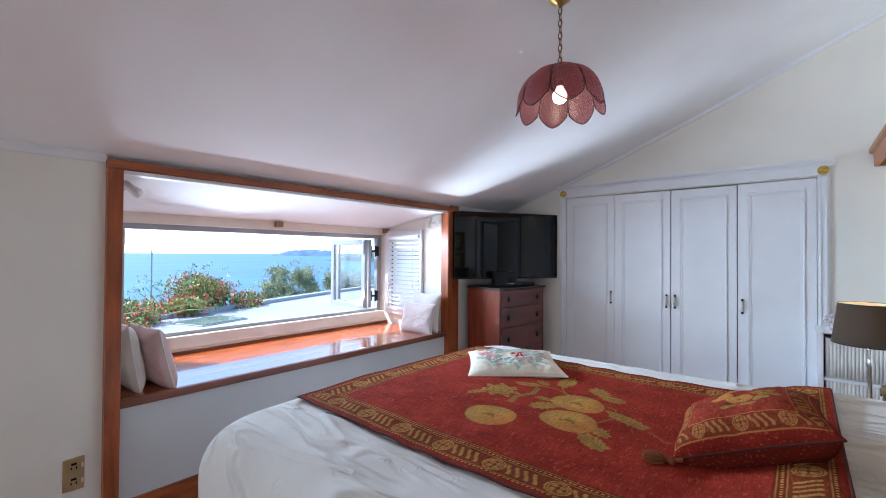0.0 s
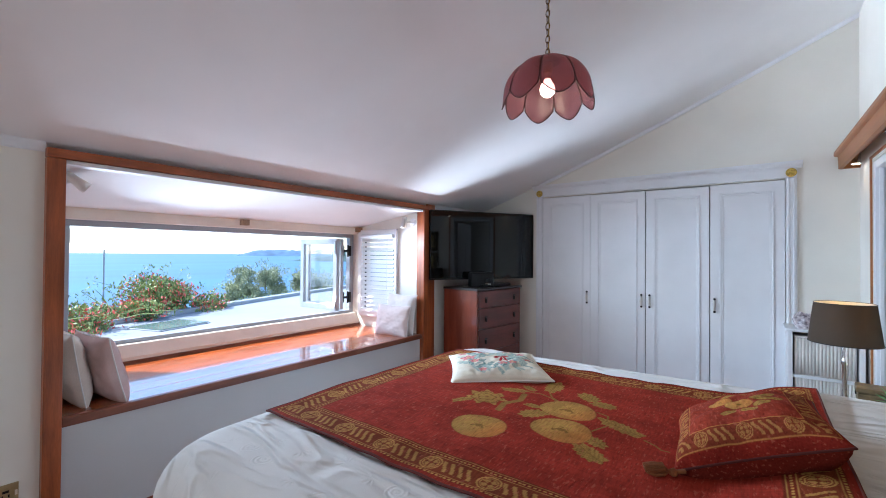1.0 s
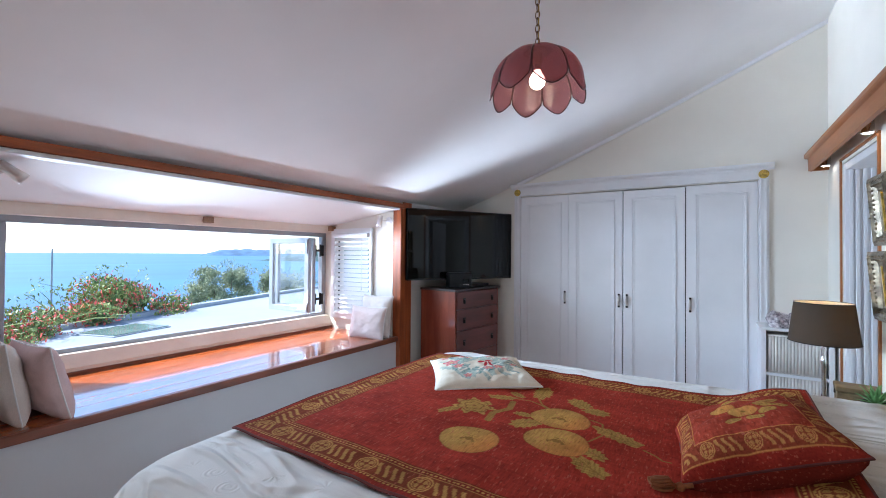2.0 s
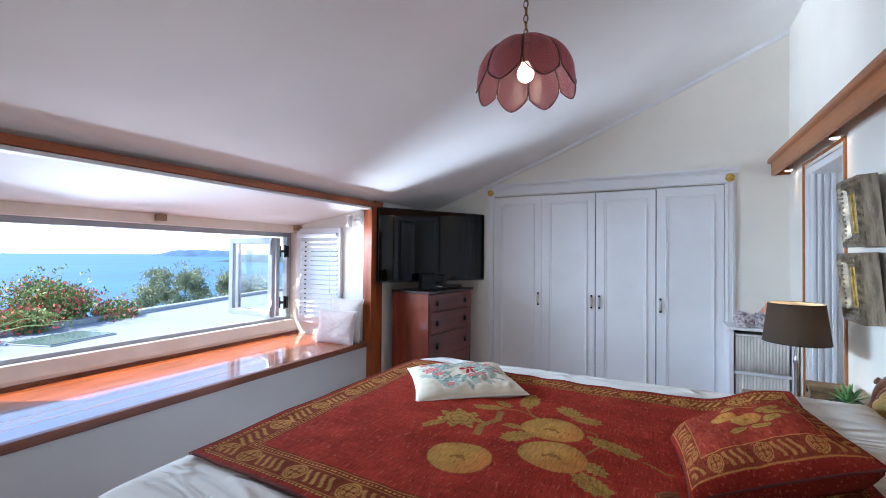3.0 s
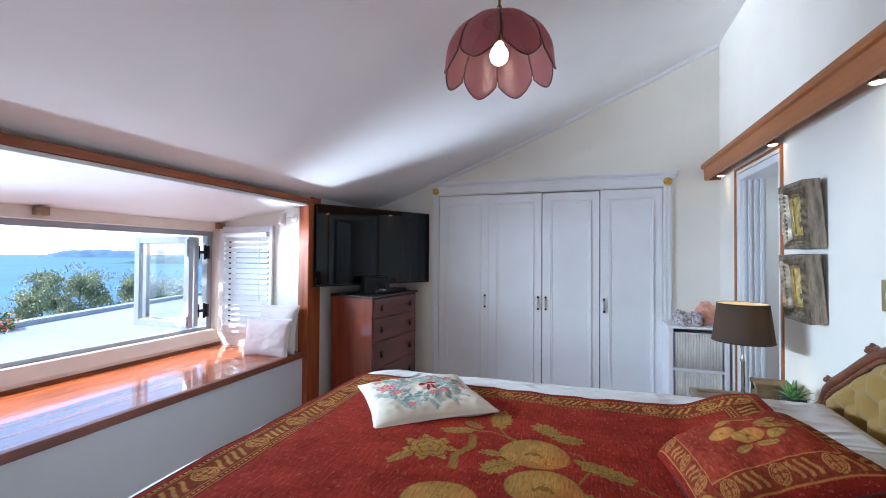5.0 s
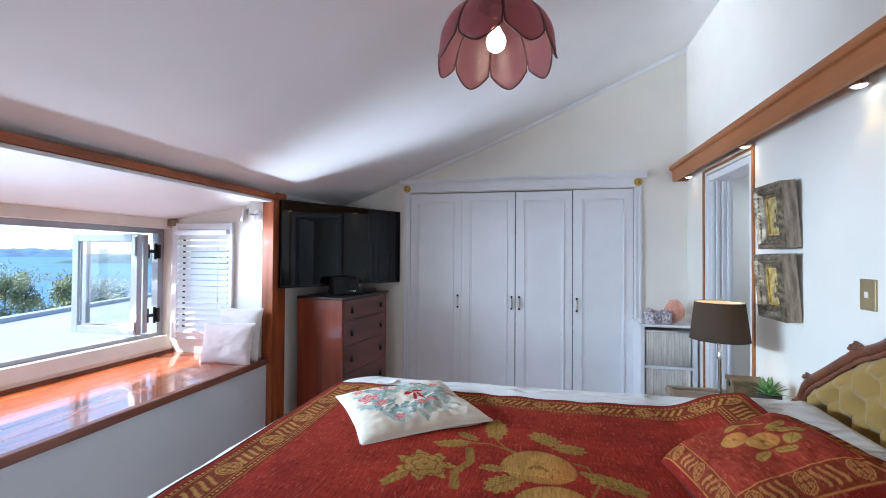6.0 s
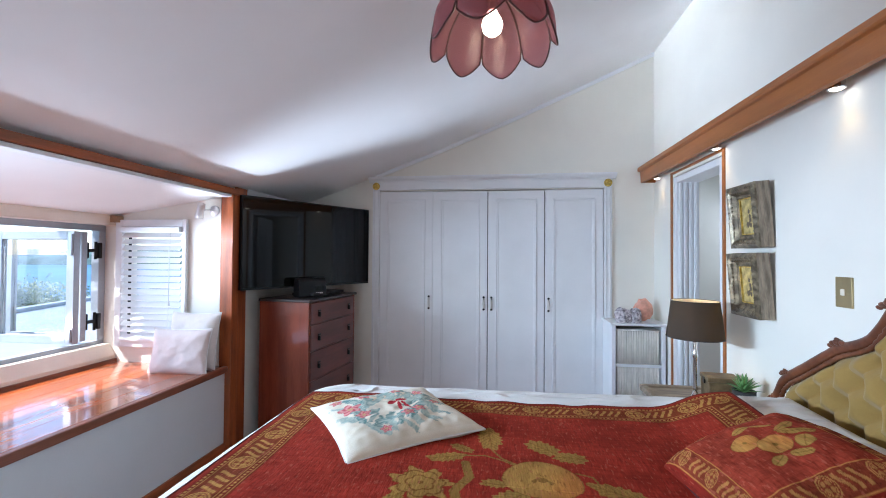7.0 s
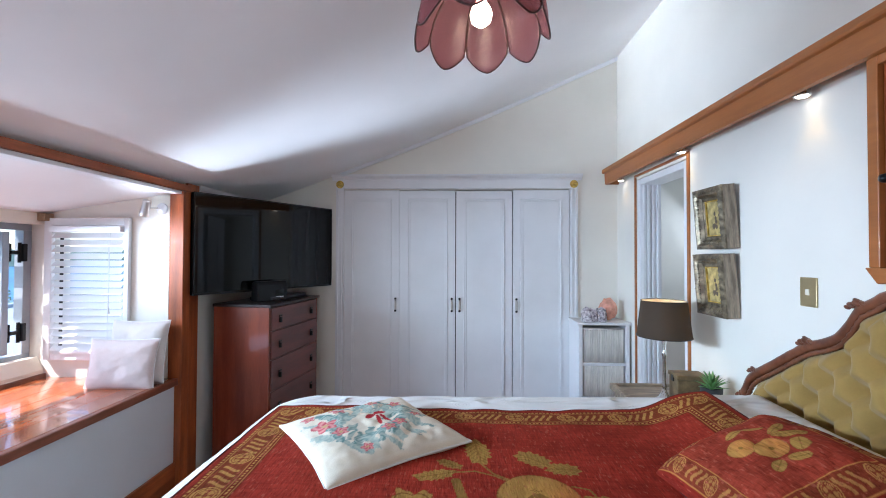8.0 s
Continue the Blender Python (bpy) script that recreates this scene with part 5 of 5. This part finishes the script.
sh = part("shade", lathe([(0.138, 0.360), (0.115, 0.556)], 56), SHADE, tl, "tapered taupe fabric shade", smooth=True)
bmv = sh.data
lin = part("lining", lathe([(0.1355, 0.361), (0.1125, 0.555)], 56), SHADE_IN, tl, "pale lining", smooth=True)
for cloth_mat, tint in ((SHADE, (0.13, 0.085, 0.045, 1)), (SHADE_IN, (0.75, 0.62, 0.42, 1))):
    tn = cloth_mat.node_tree
    trl, mxs = tn.nodes.new("ShaderNodeBsdfTranslucent"), tn.nodes.new("ShaderNodeMixShader")
    trl.inputs["Color"].default_value = tint
    mxs.inputs[0].default_value = 0.35
    tn.links.new(tn.nodes["Principled BSDF"].outputs[0], mxs.inputs[1])
    tn.links.new(trl.outputs[0], mxs.inputs[2])
    tn.links.new(mxs.outputs[0], tn.nodes["Material Output"].inputs["Surface"])
for ob in (sh, lin):
    b2 = bmesh.new()
    b2.from_mesh(ob.data)
    bmesh.ops.delete(b2, geom=[f for f in b2.faces if len(f.verts) > 4], context="FACES")
    b2.to_mesh(ob.data)
    b2.free()
for rr, zz in ((0.1385, 0.361), (0.115, 0.555)):
    part("trim", tube([(rr * math.cos(2 * math.pi * k / 56), rr * math.sin(2 * math.pi * k / 56), zz) for k in range(56)], 0.0022, 6, closed=True), BLACK, tl, "dark edge trim", smooth=True)
part("bulb", lathe([(0.012, 0.408), (0.014, 0.423), (0.028, 0.453), (0.028, 0.473), (0.016, 0.496), (0.001, 0.502)], 20), BULB, tl, "lit bulb", smooth=True)
lamp("table_lamp_light", "POINT", 1.8, pose(0.33, 3.02, 0.666 + 0.47), (1.0, 0.72, 0.40), radius=0.03)

kb = thing("keepsake_box", "small brown leather-look box on the night stand", "box", pose(0.445, 2.995, 0.666, 0, 0, -6))
part("body", boxes((-0.075, 0.075, -0.06, 0.06, 0.0, 0.142)), BOXMAT, kb, bevel=0.004)
part("lid", boxes((-0.08, 0.08, -0.064, 0.064, 0.144, 0.168)), BOXMAT, kb, "darker hinged lid", 0.005)
part("clasp", boxes((-0.082, -0.076, -0.012, 0.012, 0.125, 0.158)), BLACK, kb)

pl = thing("succulent", "small spiky green succulent in a dark pot", "plant", pose(0.47, 2.83, 0.6655))
part("pot", lathe([(0.035, 0), (0.045, 0.06), (0.050, 0.145), (0.046, 0.145), (0.043, 0.13)], 24), POT, pl, "dark pot", smooth=True)
rnd = random.Random(11)
for k in range(26):
    a, tilt = k * 2.4, 10 + 62 * (k / 26)
    ln = rnd.uniform(0.075, 0.105)
    bm = bmesh.new()
    rows = []
    for i in range(6):
        t = i / 5
        w = 0.010 * math.sin(math.pi * min(1, 0.25 + 0.75 * t)) + 0.0005
        bend = 0.018 * t * t
        rows.append([bm.verts.new((-w, -bend, ln * t)), bm.verts.new((0, -bend - 0.004 * (1 - t), ln * t)), bm.verts.new((w, -bend, ln * t)), bm.verts.new((0, -bend + 0.004 * (1 - t), ln * t))])
    for p, q in zip(rows, rows[1:]):
        for i in range(4):
            bm.faces.new((p[i], p[(i + 1) % 4], q[(i + 1) % 4], q[i]))
    part("leaf", bm, PLANT, pl, smooth=True, m=pose(0, 0, 0.136, 0, 0, math.degrees(a)) @ pose(0, 0, 0, tilt, 0, 0))

# ---- pendant lamp ----
PX, PY = -0.735, 1.875
pend = thing("pendant_lamp", "pink glass petal pendant lamp on a brass chain, lit", "pendant lamp", pose(PX, PY, 2.035))
ct = ceiling_z(PX) - 2.035
part("canopy", lathe([(0.055, ct + 0.02), (0.055, ct - 0.025), (0.045, ct - 0.045), (0.02, ct - 0.062), (0.008, ct - 0.075)], 28), BRASS, pend, "round brass ceiling rose", smooth=True)
lk = bmesh.new()
tube([(0.0085 * math.cos(a), 0, 0.017 * math.sin(a)) for a in [2 * math.pi * k / 14 for k in range(14)]], 0.0022, 6, lk, closed=True)
link = finish("chain_link", lk, mat("bronze_link", (0.16, 0.10, 0.045), 0.4, 0.9), smooth=True)
zc, k = 0.280, 0
while zc < ct - 0.07:
    share("chain_link", link, pend, pose(0, 0, zc, 0, 0, 90 * (k % 2)))
    zc, k = zc + 0.028, k + 1
part("cord", tube([(0.003, 0.003, 0.27), (0.006, 0.0, 0.4), (0.002, 0.004, ct - 0.06)], 0.002, 6), BRASS, pend)
part("cap", lathe([(0.012, 0.272), (0.030, 0.258), (0.052, 0.244), (0.058, 0.236), (0.05, 0.234)], 28), mat("dark_bronze", (0.09, 0.055, 0.03), 0.35, 0.9), pend, "dark bronze cap", smooth=True)
part("socket", lathe([(0.02, 0.236), (0.02, 0.20), (0.017, 0.19)], 20), BRASS, pend, smooth=True)
part("bulb", lathe([(0.014, 0.19), (0.018, 0.178), (0.027, 0.165), (0.032, 0.148), (0.027, 0.128), (0.014, 0.117), (0.001, 0.114)], 24, m=pose(0, 0, -0.026)), BULB, pend, "lit bulb", smooth=True)
part("neck", lathe([(0.001, 0.196), (0.014, 0.192), (0.013, 0.158)], 16), BRASS, pend, smooth=True)
lamp("pendant_light", "POINT", 0.45, pose(PX, PY, 2.035 + 0.085), (1.0, 0.78, 0.5), radius=0.03)

PETAL = bpy.data.materials.new("pink_petal_glass")
PETAL.use_nodes = True
t = PETAL.node_tree
b = t.nodes["Principled BSDF"]
b.inputs["Base Color"].default_value = (0.25, 0.13, 0.145, 1)
b.inputs["Roughness"].default_value = 0.22
b.inputs["Subsurface Weight"].default_value = 0.0
tr = t.nodes.new("ShaderNodeBsdfTranslucent")
tr.inputs["Color"].default_value = (0.24, 0.10, 0.115, 1)
tp = t.nodes.new("ShaderNodeBsdfTransparent")
tp.inputs["Color"].default_value = (0.80, 0.52, 0.54, 1)
m1, m2 = t.nodes.new("ShaderNodeMixShader"), t.nodes.new("ShaderNodeMixShader")
m1.inputs[0].default_value, m2.inputs[0].default_value = 0.32, 0.54
t.links.new(b.outputs[0], m1.inputs[1])
t.links.new(tr.outputs[0], m1.inputs[2])
t.links.new(m1.outputs[0], m2.inputs[1])
t.links.new(tp.outputs[0], m2.inputs[2])
t.links.new(m2.outputs[0], t.nodes["Material Output"].inputs["Surface"])
wv = t.nodes.new("ShaderNodeTexNoise")
wv.inputs["Scale"].default_value, wv.inputs["Detail"].default_value = 55, 2
tc = t.nodes.new("ShaderNodeTexCoord")
t.links.new(tc.outputs["Object"], wv.inputs["Vector"])
bp = t.nodes.new("ShaderNodeBump")
bp.inputs["Strength"].default_value, bp.inputs["Distance"].default_value = 0.5, 0.004
t.links.new(wv.outputs["Fac"], bp.inputs["Height"])
t.links.new(bp.outputs["Normal"], b.inputs["Normal"])

LEAD = mat("dark_lead_came", (0.05, 0.025, 0.022), 0.45, 0.6)


def petal_point(s, f):
    """s: 0 at the cap to 1 at the hem; f: -1 to 1 across."""
    a = s * 1.46
    r = 0.052 + 0.142 * math.sin(min(a, 1.57)) + 0.004 * s
    z = 0.262 - 0.175 * (1 - math.cos(a)) / (1 - math.cos(1.46)) - 0.0 * s
    half = math.pi / 8 * (1.02 if s < 0.8 else 1.02 - 0.5 * (s - 0.8))
    z -= 0.055 * smooth(0.80, 1.0, s) * (1 - abs(f) ** 1.6)
    bulge = 0.010 * (1 - f * f)
    return Vector(((r + bulge) * math.cos(half * f), (r + bulge) * math.sin(half * f), z))


pm = bmesh.new()
NS, NF = 18, 12
g = [[pm.verts.new(petal_point(i / NS, j / NF * 2 - 1)) for j in range(NF + 1)] for i in range(NS + 1)]
for i in range(NS):
    for j in range(NF):
        pm.faces.new((g[i][j], g[i + 1][j], g[i + 1][j + 1], g[i][j + 1]))
pmesh = finish("petal", pm, PETAL, smooth=True)
outline = [petal_point(i / NS, -1) for i in range(NS + 1)] + [petal_point(1, j / NF * 2 - 1) for j in range(1, NF)] + [petal_point(1 - i / NS, 1) for i in range(NS + 1)]
cmesh = finish("came", tube(outline, 0.003, 6), LEAD, smooth=True)
for k in range(8):
    o = share("petal", pmesh, pend, pose(0, 0, 0.008, 0, 0, 45 * k + 35.5) @ Matrix.Diagonal((0.93, 0.93, 0.88, 1)))
    so = o.modifiers.new("thickness", "SOLIDIFY")
    so.thickness = 0.003
    share("came", cmesh, o, Matrix.Identity(4))

# ---- outside: roof terrace, shrubs, sea ----
roof = thing("roof_terrace", "sunlit white flat roof with a grey edge below the window", "roof", kind="structure")
RP = [(-3.60, -6.0), (-3.60, 14.0), (-9.9, 14.0), (-8.6, 8.8), (-7.36, 5.35), (-6.45, 3.1), (-5.9, 1.7), (-5.0, -0.6), (-4.6, -6.0)]
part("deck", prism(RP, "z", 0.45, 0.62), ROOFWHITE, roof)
edge = [(-9.9, 14.0, 0.64), (-8.6, 8.8, 0.64), (-7.36, 5.35, 0.64), (-6.45, 3.1, 0.64), (-5.9, 1.7, 0.64), (-5.0, -0.6, 0.64)]
bm = bmesh.new()
for (x0, y0, z0), (x1, y1, z1) in zip(edge, edge[1:]):
    a, d = math.atan2(y1 - y0, x1 - x0), math.hypot(x1 - x0, y1 - y0)
    box(bm, 0, d, -0.07, 0.07, -0.2, 0.035, pose(x0, y0, z0, 0, 0, math.degrees(a)))
part("edge", bm, ROOFGREY, roof, "grey parapet edge")
rl = thing("rooflight", "low green glass rooflight on the roof", "rooflight", pose(-5.30, 2.15, 0.62, 0, 0, 18))
part("curb", boxes((-0.25, 0.25, -0.31, 0.31, 0, 0.012)), ROOFWHITE, rl, bevel=0.01)
part("glazing", boxes((-0.235, 0.235, -0.295, 0.295, 0.014, 0.02)), GREENGLASS, rl, "green glass")
pole = tagged(part("pole", lathe([(0.018, -4.0), (0.014, 2.1), (0.004, 2.12)], 10), ROOFGREY), "slim grey pole beyond the roof edge", "pole")
pole.matrix_world = pose(-10.0, 2.75, -0.62)


def leaves(rnd, centre, radii, count, size, bm, lift=0.0):
    c = Vector(centre)
    for k in range(count):
        while True:
            p = Vector((rnd.uniform(-1, 1), rnd.uniform(-1, 1), rnd.uniform(-1, 1)))
            if 0.25 < p.length < 1:
                break
        p = Vector((p.x * radii[0], p.y * radii[1], p.z * radii[2] + lift))
        q = Euler((rnd.uniform(0, 6.3), rnd.uniform(0, 6.3), rnd.uniform(0, 6.3))).to_matrix()
        s = size * rnd.uniform(0.6, 1.4)
        vs = [bm.verts.new(c + p + q @ Vector(v)) for v in ((-s, 0, 0), (0, -s * 0.45, s * 0.12), (s, 0, 0), (0, s * 0.45, s * 0.12))]
        bm.faces.new(vs)


def shrub(name, label, base, clumps, size, count, leafmat, seed, flower=0, cat="shrub"):
    rnd = random.Random(seed)
    ob = thing(name, label, cat, pose(*base))
    bm = bmesh.new()
    for c, r in clumps:
        pts = [(0.1 * c[0], 0.1 * c[1], 0), (0.5 * c[0], 0.45 * c[1], 0.5 * c[2]), tuple(c)]
        tube(pts, [0.03 + 0.02 * r[0], 0.02 + 0.01 * r[0], 0.008], 7, bm)
    part("trunk", bm, BARK, ob, smooth=True)
    bm, fl = bmesh.new(), bmesh.new()
    for c, r in clumps:
        for k in range(5):
            o = Vector((rnd.uniform(-0.6, 0.6) * r[0], rnd.uniform(-0.6, 0.6) * r[1], rnd.uniform(-0.5, 0.6) * r[2]))
            leaves(rnd, Vector(c) + o, [q * rnd.uniform(0.4, 0.7) for q in r], count, size, bm)
            if flower:
                leaves(rnd, Vector(c) + o, [q * 0.69 for q in r], flower, size * 1.05, fl)
        for k in range(16):
            a, e = rnd.uniform(0, 6.3), rnd.uniform(0.1, 1.3)
            out = Vector((math.cos(a) * math.cos(e) * r[0], math.sin(a) * math.cos(e) * r[1], math.sin(e) * r[2]))
            tip = Vector(c) + out * rnd.uniform(1.15, 1.6)
            tube([Vector(c) + out * 0.7, Vector(c) + out + Vector((0, 0, 0.02)), tip], [0.005, 0.004, 0.002], 4, bm)
            leaves(rnd, tip, [size * 3.2] * 3, 9, size * 0.9, bm)
    part("crown", bm, leafmat, ob)
    if flower:
        part("blossom", fl, BLOSSOM, ob, "scattered red blossom")
    else:
        fl.free()
    return ob


shrub("flowering_shrub", "green shrub with red blossom beyond the roof edge", (-6.5, 2.2, -0.4), [((0, 0.3, 1.15), (0.5, 0.6, 0.38)), ((-0.2, -0.1, 0.95), (0.5, 0.6, 0.35)), ((0.1, 0.75, 0.95), (0.35, 0.4, 0.3))], 0.022, 900, LEAF, 21, 140)
shrub("flowering_shrub", "low shrub with pale red blossom at the roof edge", (-5.75, 1.45, -0.5), [((0.1, 0.0, 1.2), (0.40, 0.55, 0.20)), ((0.25, -0.55, 1.2), (0.35, 0.5, 0.20)), ((0.45, -1.2, 1.2), (0.35, 0.55, 0.22)), ((-0.35, 0.55, 1.15), (0.35, 0.4, 0.2))], 0.022, 620, LEAF, 22, 130)
rnd = random.Random(31)
crown = [((rnd.uniform(-0.7, 0.5), y, 3.2 + h + rnd.uniform(-0.12, 0.12)), (0.45, rnd.uniform(0.34, 0.5), rnd.uniform(0.24, 0.36))) for y, h in ((-0.75, 0.05), (-0.55, 0.40), (-0.25, 0.62), (0.1, 0.70), (0.0, 0.25), (0.5, 0.62), (0.75, 0.30), (1.0, 0.55), (1.3, 0.15), (1.6, 0.40), (2.0, 0.35), (2.2, 0.05), (-0.3, -0.15), (0.5, -0.15))]
shrub("tree", "airy grey-green coastal tree below the roof", (-12.8, 7.65, -3.2), crown, 0.034, 330, TREELEAF, 23, 0, "tree")
twigs = bmesh.new()
for k in range(9):
    y, z = -0.4 - 0.12 * k, 2.75 + 0.09 * (k % 5)
    tube([(0.1, 0.0, 2.2), (0.15, 0.5 * y, 0.5 * (z + 2.3)), (0.2, y, z), (0.15, y - 0.22, z + 0.2)], [0.03, 0.018, 0.010, 0.004], 5, twigs)
bare = part("bare_branches", twigs, BARK)
bare.matrix_world = pose(-12.8, 7.65, -3.2)
tagged(bare, "bare grey branches beside the coastal tree", "branches")
shrub("tree", "grey-green coastal tree below the roof", (-14.0, 11.2, -3.6), [((0, 0, 3.5), (1.2, 1.2, 0.6)), ((0.3, 1.0, 3.3), (1.0, 1.0, 0.5))], 0.040, 1000, TREELEAF, 24, 0, "tree")

structure("ground", boxes((-26, 12, -24, 30, -5.2, -5.0)), EARTH, "garden ground below the house", "ground")
bm = bmesh.new()
bmesh.ops.create_grid(bm, x_segments=60, y_segments=60, size=4900)
structure("water", bm, SEA, "calm blue sea to the horizon", "sea").location.z = -12.0


def ridge(name, label, a, b, base, profile, depth, material, seed):
    """A long low hill between two places, of the given heights."""
    bm = bmesh.new()
    a, b = Vector(a), Vector(b)
    d = (b - a).normalized()
    side = Vector((-d.y, d.x, 0))
    n = 90
    rows = []
    for i in range(n + 1):
        t = i / n
        p = a.lerp(b, t)
        k = t * (len(profile) - 1)
        j = min(int(k), len(profile) - 2)
        h = profile[j] + (profile[j + 1] - profile[j]) * (k - j)
        h *= 1 + 0.16 * noise.noise((t * 14, seed, 0)) + 0.16 * noise.noise((t * 52, seed, 1))
        row = []
        for q in range(9):
            w = q / 8 * 2 - 1
            row.append(bm.verts.new((p.x + side.x * depth * w, p.y + side.y * depth * w, base + max(0.0, h) * (1 - abs(w) ** 2.2))))
        rows.append(row)
    for r0, r1 in zip(rows, rows[1:]):
        for q in range(8):
            bm.faces.new((r0[q], r1[q], r1[q + 1], r0[q + 1]))
    ob = part(name, bm, material, smooth=True)
    return tagged(ob, label, "headland", kind="structure")


ridge("backdrop_headland", "headland across the bay, blue haze put into its colour", (-1850, 985, 0), (-1150, 1750, 0), -12, [9, 24, 29, 30, 27, 26, 30, 31, 30, 27, 30, 33, 36, 34, 38, 42, 40, 44, 48, 44, 48, 52], 120, HEADLAND, 3)
ridge("backdrop_slope", "wooded green slope across the bay", (-640, 440, 0), (-330, 620, 0), -12, [0, 9, 15, 18, 20, 22, 23, 25, 26, 28, 30], 50, NEARHILL, 5)

# floor boards last
for i in range(25):
    x = -2.57 + 0.065 + i * bm_w
    if x < XE:
        share("board", fb, bpy.data.objects["floor"], pose(x, 0.53, 0))
